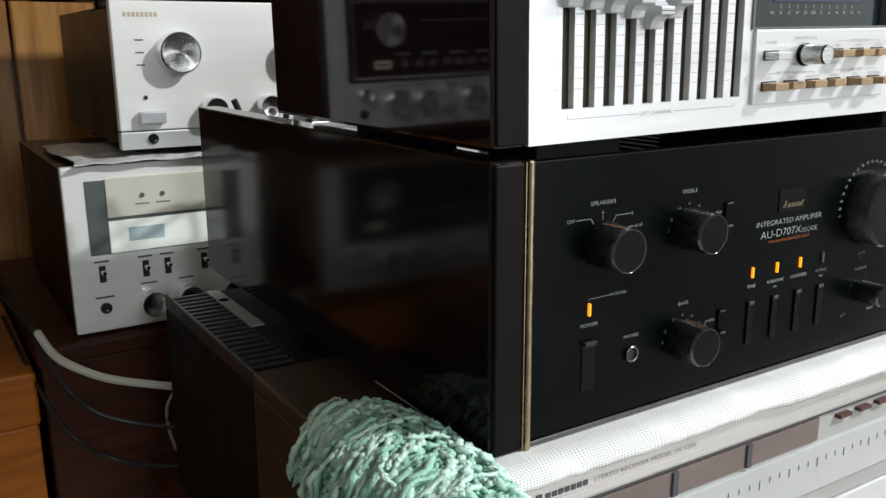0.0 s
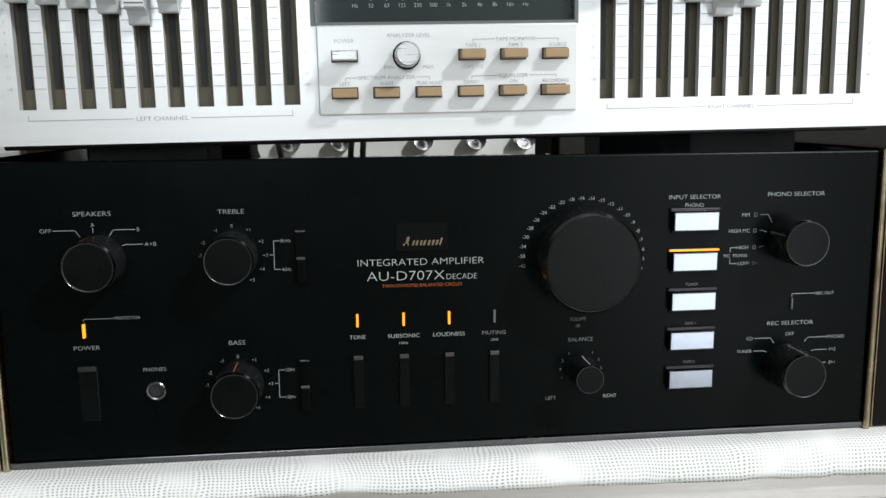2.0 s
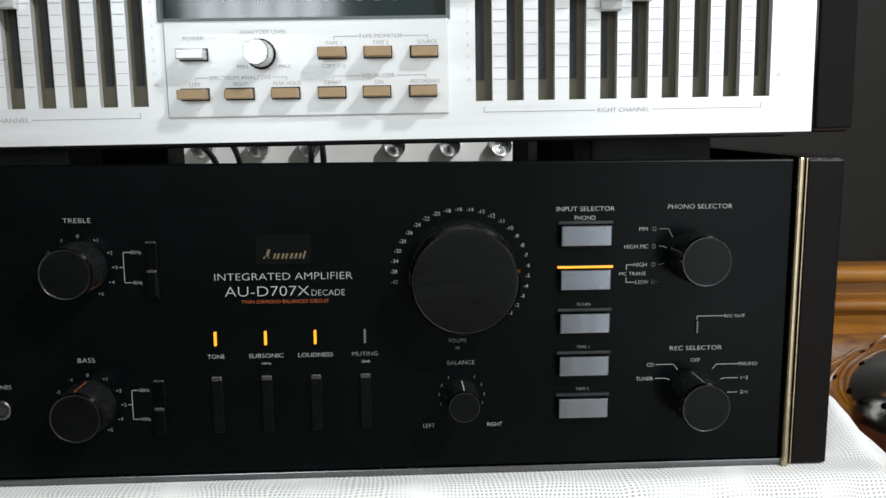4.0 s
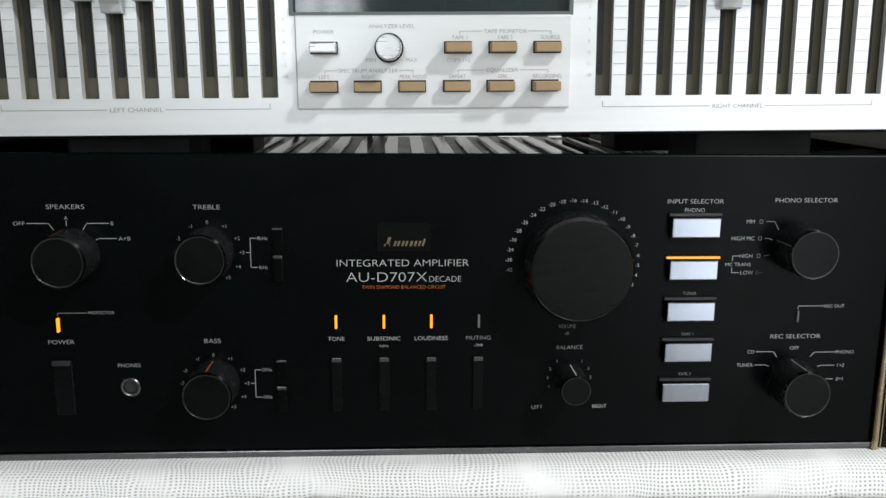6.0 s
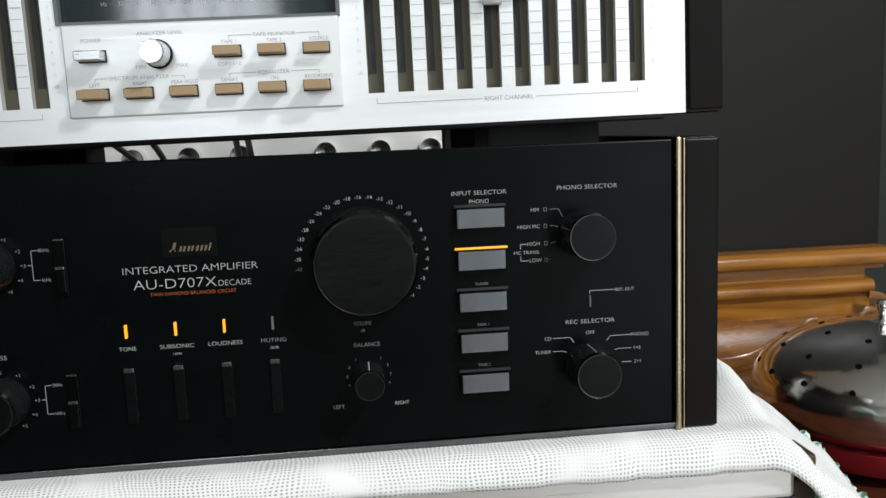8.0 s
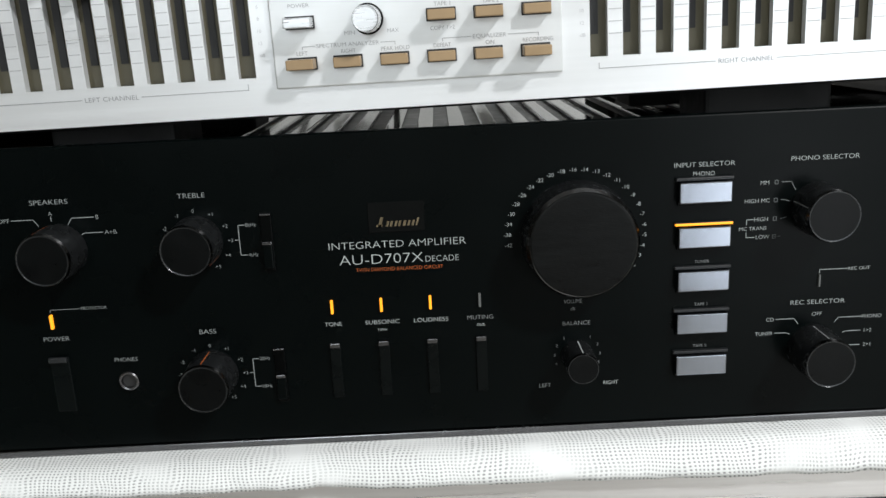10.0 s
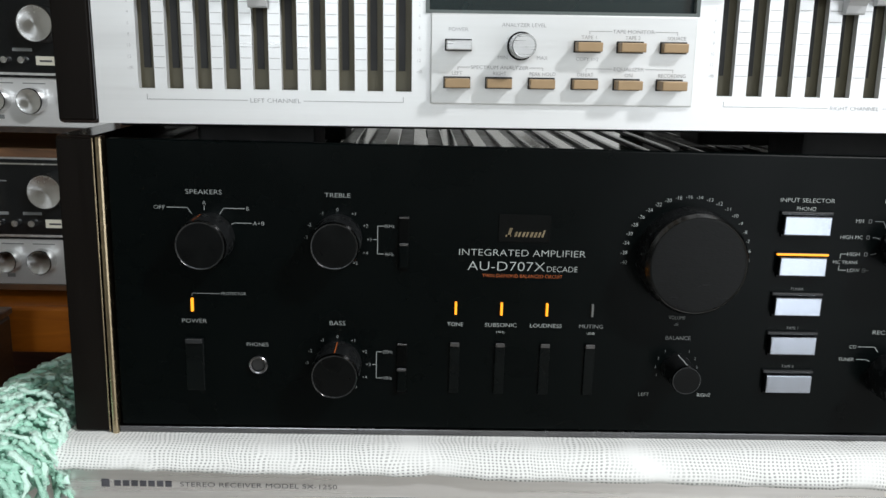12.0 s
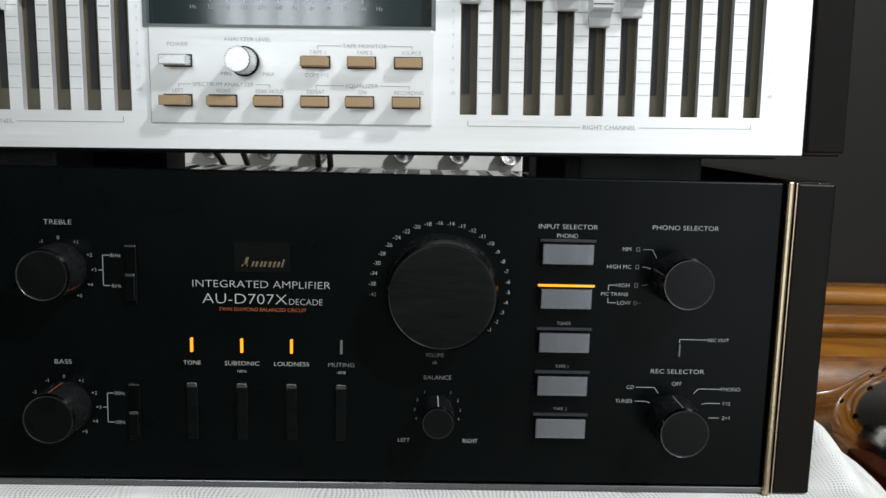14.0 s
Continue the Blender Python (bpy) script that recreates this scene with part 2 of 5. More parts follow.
cr.inputs["A"].default_value, cr.inputs["B"].default_value = (0.32, 0.325, 0.32, 1), (0.78, 0.785, 0.77, 1)
nt.links.new(mx.outputs[0], cr.inputs["Factor"])
nt.links.new(cr.outputs["Result"], nt.nodes["Principled BSDF"].inputs["Base Color"])
bpn = nt.nodes.new("ShaderNodeBump")
bpn.inputs["Strength"].default_value, bpn.inputs["Distance"].default_value = 0.4, 0.0005
nt.links.new(mx.outputs[0], bpn.inputs["Height"])
nt.links.new(bpn.outputs[0], nt.nodes["Principled BSDF"].inputs["Normal"])

# ---- mesh helpers ----
ORIGIN = {}


def thing(name, at, label, category, group="", kind=""):
    ob = new(name)
    ob.empty_display_size = 0.02
    ob.location = at
    ORIGIN[ob.name] = Vector(at)
    return tagged(ob, label, category, group, kind)


def part(name, bm, mat, parent, label="", smooth=False):
    root = ORIGIN[parent.name]
    bmesh.ops.translate(bm, verts=bm.verts, vec=-root)
    me = bpy.data.meshes.new(name)
    bm.to_mesh(me)
    bm.free()
    if smooth:
        me.polygons.foreach_set("use_smooth", [True] * len(me.polygons))
        me.set_sharp_from_angle(angle=radians(35 if smooth is True else smooth))
    me.materials.append(mat)
    ob = new(name, me)
    ob.parent = parent
    ORIGIN[ob.name] = root
    return tagged(ob, label)


def setting(name, bm, mat, label, category="", kind="structure"):
    me = bpy.data.meshes.new(name)
    bm.to_mesh(me)
    bm.free()
    me.materials.append(mat)
    ob = new(name, me)
    ORIGIN[ob.name] = Vector((0, 0, 0))
    return tagged(ob, label, category or name.split("_")[0], "", kind)


def box(x0, x1, y0, y1, z0, z1, bevel=0.0, bm=None, seg=2):
    one = bmesh.new()
    bmesh.ops.create_cube(one, size=1)
    bmesh.ops.scale(one, verts=one.verts, vec=(x1 - x0, y1 - y0, z1 - z0))
    bmesh.ops.translate(one, verts=one.verts, vec=((x0 + x1) / 2, (y0 + y1) / 2, (z0 + z1) / 2))
    if bevel:
        bmesh.ops.bevel(one, geom=one.edges[:], offset=bevel, segments=seg, affect="EDGES", profile=0.5)
    return merge(bm, one)


def merge(bm, one):
    if bm is None:
        return one
    tmp = bpy.data.meshes.new("tmp")
    one.to_mesh(tmp)
    one.free()
    bm.from_mesh(tmp)
    bpy.data.meshes.remove(tmp)
    return bm


def lathe(cx, cz, profile, seg=40, bm=None, axis="y", cy=0.0):
    """A turned body round the y axis (rows of radius, y) at x = cx, z = cz, or round z (rows of radius, z) at cx, cy."""
    one = bmesh.new()
    rings = []
    for r, h in profile:
        ring = []
        for k in range(seg if r > 1e-6 else 1):
            a = 2 * math.pi * k / seg
            if axis == "y":
                ring.append(one.verts.new((cx + r * math.cos(a), h, cz + r * math.sin(a))))
            else:
                ring.append(one.verts.new((cx + r * math.cos(a), cy + r * math.sin(a), h)))
        rings.append(ring)
    for a, b in zip(rings, rings[1:]):
        for k in range(seg):
            p, q, r, s = a[k % len(a)], a[(k + 1) % len(a)], b[(k + 1) % len(b)], b[k % len(b)]
            vs = list(dict.fromkeys((p, q, r, s)))
            if len(vs) > 2:
                one.faces.new(vs)
    bmesh.ops.recalc_face_normals(one, faces=one.faces[:])
    return merge(bm, one)


def plate(xs, zs, holes, y0, y1):
    """A plate in x and z with rectangular openings that go through it from y0 to y1."""
    bm = bmesh.new()
    nx, nz = len(xs) - 1, len(zs) - 1
    solid = lambda i, k: 0 <= i < nx and 0 <= k < nz and (i, k) not in holes  # noqa: E731
    grid = {}

    def v(i, k, y):
        if (i, k, y) not in grid:
            grid[i, k, y] = bm.verts.new((xs[i], y, zs[k]))
        return grid[i, k, y]

    for i in range(nx):
        for k in range(nz):
            if not solid(i, k):
                continue
            for y in (y0, y1):
                bm.faces.new([v(i, k, y), v(i + 1, k, y), v(i + 1, k + 1, y), v(i, k + 1, y)])
            for di, dk, a, b in ((-1, 0, (0, 0), (0, 1)), (1, 0, (1, 0), (1, 1)), (0, -1, (0, 0), (1, 0)), (0, 1, (0, 1), (1, 1))):
                if not solid(i + di, k + dk):
                    bm.faces.new([v(i + a[0], k + a[1], y0), v(i + b[0], k + b[1], y0), v(i + b[0], k + b[1], y1), v(i + a[0], k + a[1], y1)])
    bmesh.ops.recalc_face_normals(bm, faces=bm.faces[:])
    return bm


def letters(text, x, y, z, height, mat, parent, width=None, align="c", name="lettering", slant=0.0, label=""):
    """Printed words that face -y, with capitals of that height, centred on z; align c, l or r at x."""
    cu = bpy.data.curves.new("words", "FONT")
    cu.body, cu.size, cu.extrude, cu.resolution_u, cu.shear, cu.offset = text, height / 0.69, 0.0, 3, slant, -(0.026 if height > 0.0025 else 0.018) * height
    tmp = bpy.data.objects.new("words", cu)
    scene.collection.objects.link(tmp)
    me = bpy.data.meshes.new_from_object(tmp.evaluated_get(bpy.context.evaluated_depsgraph_get()))
    bpy.data.objects.remove(tmp)
    bpy.data.curves.remove(cu)
    bm = bmesh.new()
    bm.from_mesh(me)
    bpy.data.meshes.remove(me)
    if not bm.verts:
        return None
    x0, x1 = min(v.co.x for v in bm.verts), max(v.co.x for v in bm.verts)
    s = width / (x1 - x0) if width else 1.0
    shift = {"c": -(x0 + x1) / 2, "l": -x0, "r": -x1}[align]
    for v in bm.verts:
        v.co = Vector((x + (v.co.x + shift) * s, y, z + v.co.y - height / 2))
    return part(name, bm, mat, parent, label)


def line(points, width, y, mat, parent, name="printed_line"):
    """A thin printed line through points in x and z, just proud of its panel."""
    bm = bmesh.new()
    for (xa, za), (xb, zb) in zip(points, points[1:]):
        d = Vector((xb - xa, zb - za)).normalized() * width / 2
        n = Vector((-d.y, d.x))
        a, b = Vector((xa, za)) - d, Vector((xb, zb)) + d
        bm.faces.new([bm.verts.new((p.x, y, p.y)) for p in (a - n, b - n, b + n, a + n)])
    return part(name, bm, mat, parent)


def tube(points, radius, seg=8, flat=1.0, bm=None):
    """A round cable through smoothed points."""
    pts = [Vector(p) for p in points]
    fine = []
    for i in range(len(pts) - 1):
        p0, p1, p2, p3 = pts[max(i - 1, 0)], pts[i], pts[i + 1], pts[min(i + 2, len(pts) - 1)]
        for s in range(6):
            t = s / 6
            fine.append(0.5 * (2 * p1 + (p2 - p0) * t + (2 * p0 - 5 * p1 + 4 * p2 - p3) * t * t + (3 * p1 - p0 - 3 * p2 + p3) * t ** 3))
    fine.append(pts[-1])
    one = bmesh.new()
    rings = []
    for i, p in enumerate(fine):
        d = (fine[min(i + 1, len(fine) - 1)] - fine[max(i - 1, 0)]).normalized()
        side = d.cross(Vector((0, 0, 1)))
        side = side.normalized() if side.length > 1e-4 else Vector((1, 0, 0))
        up = side.cross(d)
        rings.append([one.verts.new(p + side * radius * math.cos(2 * math.pi * k / seg) * flat + up * radius * math.sin(2 * math.pi * k / seg)) for k in range(seg)])
    for a, b in zip(rings, rings[1:]):
        for k in range(seg):
            one.faces.new([a[k], a[(k + 1) % seg], b[(k + 1) % seg], b[k]])
    one.faces.new(rings[0])
    one.faces.new(rings[-1][::-1])
    bmesh.ops.recalc_face_normals(one, faces=one.faces[:])
    return merge(bm, one)


# ---- the room ----
setting("floor", box(-1.9, 2.3, -2.7, 1.5, -0.1, 0.0), FLOOR_TILE, "grey tiled floor of the room", "floor")
setting("ceiling", box(-1.9, 2.3, -2.7, 1.5, 2.5, 2.6), CEILING_PAINT, "white painted ceiling", "ceiling")
BACK = 1.16
wall_back = setting("wall_north", box(-1.9, 0.45, BACK + 0.02, 1.5, 0, 2.5), DARK_CASE_WOOD, "wall clad in varnished vertical wooden planks", "wall")
setting("wall_north_green", box(0.45, 2.3, 1.25, 1.5, 0, 2.5), GREEN_WALL, "dark green painted wall", "wall")
setting("wall_west", box(-1.9, -1.8, -2.5, BACK + 0.02, 0, 2.5), PLASTER, "pale plastered wall", "wall")
setting("wall_east", box(2.2, 2.3, -2.5, 1.25, 0, 2.5), PLASTER, "pale plastered wall", "wall")
setting("wall_south", plate([-1.8, -0.47, 0.03, 1.06, 1.78, 2.2], [0, 1.15, 1.95, 2.03, 2.5], {(1, 1), (3, 0), (3, 1), (3, 2)}, -2.6, -2.5), PLASTER, "pale plastered wall with a doorway and a barred window", "wall")

win = thing("window_1", (-0.22, -2.55, 1.15), "small window with upright iron bars", "window", "", "structure")
for i in range(6):
    part("bar", lathe(-0.43 + i * 0.084, 0, [(0.008, 1.15), (0.008, 1.95)], 10, axis="z", cy=-2.54), BLACK_CASE, win)

# Ceiling lamp behind the camera.
lamp = thing("ceiling_lamp", (1.42, -1.22, 2.5), "white square ceiling lamp hanging by a short rod", "lamp")
part("housing", box(1.30, 1.54, -1.34, -1.10, 2.42, 2.46, 0.01), CEILING_PAINT, lamp)
part("rod", lathe(1.42, 0, [(0, 2.46), (0.012, 2.46), (0.012, 2.5), (0, 2.5)], 12, axis="z", cy=-1.22), CHROME, lamp)

# ---- supports ----
SY = 0.555
STAND_TOP = 0.690
stand = thing("wooden_stand", (-0.6, 0.9, 0), "orange varnished wooden stand with an open dark front", "stand")
part("top", box(-1.10, -0.134, SY, 1.10, STAND_TOP - 0.055, STAND_TOP, 0.004), TABLE_WOOD, stand)
part("post", box(-0.205, -0.136, SY + 0.003, SY + 0.055, 0.0, STAND_TOP - 0.055, 0.003), TABLE_WOOD, stand)
part("post", box(-1.10, -1.04, SY + 0.003, SY + 0.055, 0.0, STAND_TOP - 0.055, 0.003), TABLE_WOOD, stand)
part("back", box(-1.10, -0.160, 1.08, 1.10, 0.0, STAND_TOP - 0.055), RED_WOOD, stand)
part("side", box(-0.180, -0.138, SY + 0.055, 1.08, 0.0, STAND_TOP - 0.055), RED_WOOD, stand)

cabinet = thing("low_cabinet", (0.2, 0.75, 0), "red-brown varnished wooden cabinet under the tuner", "cabinet")
part("body", box(-0.128, 0.44, 0.560, 0.97, 0.0, 0.692, 0.003), RED_WOOD, cabinet)
part("top", box(-0.132, 0.445, 0.554, 0.97, 0.692, 0.7115, 0.004), RED_WOOD, cabinet)

speaker = thing("speaker_cabinet", (-0.41, 0.37, 0), "dark brown wooden speaker cabinet standing before the stand", "speaker")
part("body", box(-0.56, -0.2620, 0.24, 0.500, 0.0, 0.699, 0.004), DARK_CASE_WOOD, speaker)
part("top", box(-0.562, -0.2605, 0.238, 0.502, 0.699, 0.707, 0.002), WALNUT, speaker, "brown veneer top")

table = thing("low_table", (0.5, 0.2, 0), "dark brown wooden table under the receiver", "table")
part("tabletop", box(-0.043, 1.05, -0.02, 0.52, 0.565, 0.592, 0.004), RED_WOOD, table)
for lx in (-0.03, 0.99):
    for ly in (0.0, 0.46):
        part("leg", box(lx, lx + 0.045, ly, ly + 0.045, 0, 0.565, 0.003), RED_WOOD, table)


# ---- the black integrated amplifier ----
AZ = 0.800
amp = thing("amplifier", (0.237, 0.2, AZ), "glossy black integrated amplifier with dark wooden ends and gold trim strips", "amplifier")
chassis = part("chassis", box(0.024, 0.450, 0.006, 0.428, AZ + 0.008, AZ + 0.1200, 0.001), BLACK_CASE, amp)
panel = part("front_panel", box(0.029, 0.4455, 0.0, 0.006, AZ + 0.003, AZ + 0.1415, 0.0008), BLACK_PANEL, amp)
part("base_rail", box(0.024, 0.450, -0.0008, 0.02, AZ, AZ + 0.0028, 0.0005), CHROME_DARK, amp, "dark metal rail along the lower edge")
part("top_lip", box(0.029, 0.4455, -0.0006, 0.004, AZ + 0.1402, AZ + 0.1425, 0.0005), BLACK_KNOB, amp)
for fx in (0.06, 0.414):
    for fy in (0.05, 0.33):
        part("foot", lathe(fx, 0, [(0, AZ - 0.012), (0.02, AZ - 0.012), (0.022, AZ + 0.009), (0, AZ + 0.009)], 20, axis="z", cy=fy), BLACK_RUBBER, amp)
for sx, gx, hx in ((0.006, 0.0250, 0.0233), (0.4500, 0.4462, 0.4501)):
    end = part("end_panel", box(sx, sx + 0.018, 0.002, 0.436, AZ - 0.001, AZ + 0.1425, 0.0012), DARK_GLOSS, amp, "dark lacquered wooden end panel")
    part("front_edge", box(sx + 0.001, sx + 0.018, -0.001, 0.004, AZ, AZ + 0.1415, 0.001), DARK_FRONT, end, "dark brown front edge with fine grain")
    part("trim_strip", box(gx, gx + 0.0030, -0.0026, 0.004, AZ - 0.001, AZ + 0.1425, 0.0010), GOLD, end, "thin gold trim strip")
    part("trim_line", box(hx, hx + 0.0007, -0.0018, 0.004, AZ, AZ + 0.1418, 0.0002), GOLD, end, "hair-thin gold line")
# lid with long ventilation ribs
part("lid_rim", plate([0.0245, 0.045, 0.4295, 0.4495], [0.006, 0.022, 0.375, 0.428], {(1, 1)}, 0.0, 0.003), BLACK_LID, amp)
lid = amp.children[-1]
for v in lid.data.vertices:
    x, y, z = (v.co + Vector(amp.location))
    v.co = Vector((x, z, AZ + 0.1234 - y)) - Vector(amp.location)
lid.data.flip_normals()
for i in range(20):
    x = 0.0480 + i * 0.0198
    part("vent_rib", box(x, x + 0.0105, 0.022, 0.375, AZ + 0.1203, AZ + 0.1234, 0.0012), BLACK_LID, amp)

F = -0.0003


def knob(cx, cz, r, depth, parent, angle=90, base=1.03, mat=BLACK_KNOB, pointer=PRINT_ORANGE, y=0.0):
    """A turned knob that stands out from a front at y towards -y."""
    k = part("knob", lathe(cx, cz, [(r * base, y), (r * base, y - depth * 0.28), (r * 1.02, y - depth * 0.36), (r, y - depth * 0.42), (r, y - depth * 0.93), (r * 0.95, y - depth), (r * 0.9, y - depth), (r * 0.86, y - depth * 0.985), (0, y - depth * 0.985)], 48), KNOB_SIDE if mat == BLACK_KNOB else mat, parent, smooth=True)
    if mat == BLACK_KNOB:
        part("face", lathe(cx, cz, [(r * 0.90, y - depth * 1.0005), (r * 0.5, y - depth * 1.002), (0, y - depth * 1.002)], 48), KNOB_FACE, k, "satin black face")
    part("rim", lathe(cx, cz, [(r * 0.99, y - depth * 0.915), (r * 1.004, y - depth * 0.925), (r * 0.953, y - depth * 1.004), (r * 0.925, y - depth * 0.99)], 48), KNOB_RIM, k, "fine metal rim", smooth=True)
    if pointer:
        a = radians(angle)
        u, w = Vector((math.cos(a), math.sin(a))), Vector((-math.sin(a), math.cos(a)))
        b = bmesh.new()
        p0, p1 = u * r * 1.034, w * 0.00022
        b.faces.new([b.verts.new((cx + q.x, yy, cz + q.y)) for q, yy in ((p0 - p1, y - depth * 0.12), (p0 + p1, y - depth * 0.12), (p0 + p1, y - depth * 0.94), (p0 - p1, y - depth * 0.94))])
        part("pointer", b, pointer, k, "thin pointer line")
    return k


T = 0.0021
knob(0.0740, 0.8968, 0.0114, 0.0180, amp, 105)
letters("SPEAKERS", 0.0722, F, 0.9182, T, PRINT_MID, panel, 0.0165)
letters("OFF", 0.0518, F, 0.9108, 0.0018, PRINT_MID, panel, 0.0050)
letters("A", 0.0722, F, 0.9132, 0.0018, PRINT_MID, panel)
letters("B", 0.0920, F, 0.9108, 0.0018, PRINT_MID, panel)
letters("A+B", 0.0969, F, 0.9040, 0.0018, PRINT_MID, panel, 0.0052)
line([(0.0552, 0.9108), (0.0645, 0.9108), (0.0664, 0.9080)], 0.0003, F, PRINT_MID, panel)
line([(0.0905, 0.9108), (0.0810, 0.9108), (0.0792, 0.9080)], 0.0003, F, PRINT_MID, panel)
line([(0.0935, 0.9040), (0.0858, 0.9040), (0.0845, 0.9034)], 0.0003, F, PRINT_MID, panel)
line([(0.0722, 0.9118), (0.0722, 0.9098)], 0.0003, F, PRINT_MID, panel)

for cz, word, hi, lo, sw in ((0.8985, "TREBLE", "8kHz", "4kHz", 0.8965), (0.8370, "BASS", "200Hz", "100Hz", 0.8350)):
    knob(0.1333, cz - 0.0008, 0.0110, 0.0180, amp, 90 if word == "BASS" else -35)
    letters(word, 0.1332, F, cz + 0.0195, T, PRINT_MID, panel, 0.0118 if word == "TREBLE" else 0.0074)
    for n, a in (("-3", 178), ("-2", 152), ("-1", 120), ("0", 90), ("+1", 60), ("+2", 28), ("+3", 0), ("+4", -28), ("+5", -56)):
        letters(n, 0.1332 + 0.0147 * math.cos(radians(a)), F, cz - 0.001 + 0.0138 * math.sin(radians(a)), 0.0016, PRINT_MID, panel)
    letters(hi, 0.1572, F, cz + 0.0055, 0.0016, PRINT_MID, panel, 0.0045)
    letters(lo, 0.1572, F, cz - 0.0078, 0.0016, PRINT_MID, panel, 0.0042)
    line([(0.1545, cz + 0.0055), (0.1518, cz + 0.0055), (0.1518, cz - 0.0078), (0.1545, cz - 0.0078)], 0.0003, F, PRINT_MID, panel)
    line([(0.1500, cz - 0.001), (0.1518, cz - 0.001)], 0.0003, F, PRINT_MID, panel)
    slot = part("slide_switch", box(0.1615, 0.1665, -0.0012, 0.001, sw - 0.0135, sw + 0.0125, 0.0004), BLACK_KNOB, amp)
    part("slider", box(0.1618, 0.1662, -0.0028, -0.0010, sw - 0.012, sw - 0.001, 0.0006), BLACK_PANEL, slot)
    part("edge", box(0.1619, 0.1661, -0.0032, -0.0020, sw - 0.0012, sw + 0.0002, 0.0003), CHROME_DARK, slot, "worn metal edge")
    part("edge", box(0.1617, 0.1663, -0.0022, -0.0010, sw + 0.0115, sw + 0.0124, 0.0002), CHROME_DARK, slot, "worn metal edge")

# power, protector, phones
part("pilot_lamp", box(0.06455, 0.06570, -0.0016, 0.001, 0.8613, 0.8678, 0.0003), LED, amp, "lit amber pilot lamp")
line([(0.0651, 0.8688), (0.0651, 0.8700), (0.0780, 0.8700)], 0.00025, F, PRINT_DIM, panel)
letters("PROTECTOR", 0.0845, F, 0.8701, 0.0014, PRINT_MID, panel, 0.0115)
letters("POWER", 0.0658, F, 0.8565, 0.0020, PRINT_MID, panel, 0.0115)
pb = part("power_button", box(0.0612, 0.0698, -0.0006, 0.001, 0.8215, 0.8480, 0.0005), KEY_BODY, amp)
part("edge", box(0.0615, 0.0695, -0.0027, -0.001, 0.8458, 0.8482, 0.0004), BUTTON_BAR, pb)
letters("PHONES", 0.0952, F, 0.8452, 0.0018, PRINT_MID, panel, 0.0102)
jack = part("phones_jack", lathe(0.0955, 0.8352, [(0.0045, 0.0), (0.0045, -0.0016), (0.0040, -0.002), (0.0033, -0.0018), (0.0030, -0.0002), (0, -0.0002)], 32), CHROME_DARK, amp, "dark chrome headphone socket", smooth=True)
part("bore", lathe(0.0955, 0.8352, [(0.0030, -0.0004), (0, -0.0004)], 24), SLOT_DARK, jack)

# makers plate as a plain shape, and the model lettering
mp_ = part("makers_plate", box(0.2068, 0.2310, -0.0006, 0.001, 0.8978, 0.9110, 0.0002), PLATE_BLACK, amp, "small glossy black plate with a plain gold mark")
mark = bmesh.new()
for mx0, mw, mh in ((0.2100, 0.0026, 0.0010), (0.2108, 0.0014, 0.0042), (0.2142, 0.0010, 0.0024), (0.2158, 0.0010, 0.0024), (0.2178, 0.0010, 0.0024), (0.2194, 0.0010, 0.0024), (0.2214, 0.0012, 0.0024), (0.2234, 0.0010, 0.0024), (0.2252, 0.0010, 0.0024), (0.2270, 0.0008, 0.0034)):
    z0 = 0.9003
    mark.faces.new([mark.verts.new(p) for p in ((mx0, -0.0008, z0), (mx0 + mw, -0.0008, z0), (mx0 + mw + 0.3 * mh, -0.0008, z0 + mh), (mx0 + 0.3 * mh, -0.0008, z0 + mh))])
part("mark", mark, GOLD, mp_, "plain gold mark")
letters("INTEGRATED AMPLIFIER", 0.2186, F, 0.8925, 0.0032, PRINT_WHITE, panel, 0.0596)
letters("AU-D707X", 0.1930, F, 0.8860, 0.0045, PRINT_WHITE, panel, 0.0365, "l")
letters("DECADE", 0.2305, F, 0.8850, 0.0027, PRINT_WHITE, panel, 0.0145, "l")
letters("TWIN DIAMOND BALANCED CIRCUIT", 0.2190, F, 0.8813, 0.0016, PRINT_ORANGE, panel, 0.0380)
for x, word, lit in ((0.1880, "TONE", 1), (0.2098, "SUBSONIC", 1), (0.2315, "LOUDNESS", 1), (0.2533, "MUTING", 0)):
    part("indicator", box(x - 0.00055, x + 0.00055, -0.0014, 0.001, 0.8620, 0.8682, 0.0002), LED if lit else LED_OFF, amp, "lit amber indicator" if lit else "unlit grey indicator")
    letters(word, x, F, 0.8570, 0.0019, PRINT_WHITE if lit else PRINT_DIM, panel, len(word) * 0.0019)
    if word in ("SUBSONIC", "MUTING"):
        letters("16Hz" if lit else "-20dB", x, F, 0.8535, 0.0012, PRINT_WHITE, panel, 0.0040)
    pb = part("push_button", box(x - 0.0024, x + 0.0024, -0.0012, 0.001, 0.8222, 0.8470, 0.0003), KEY_BODY, amp)
    part("edge", box(x - 0.0023, x + 0.0023, -0.0020, 0.0, 0.8462, 0.8484, 0.0004), CHROME_DARK, pb, "worn metal upper edge")

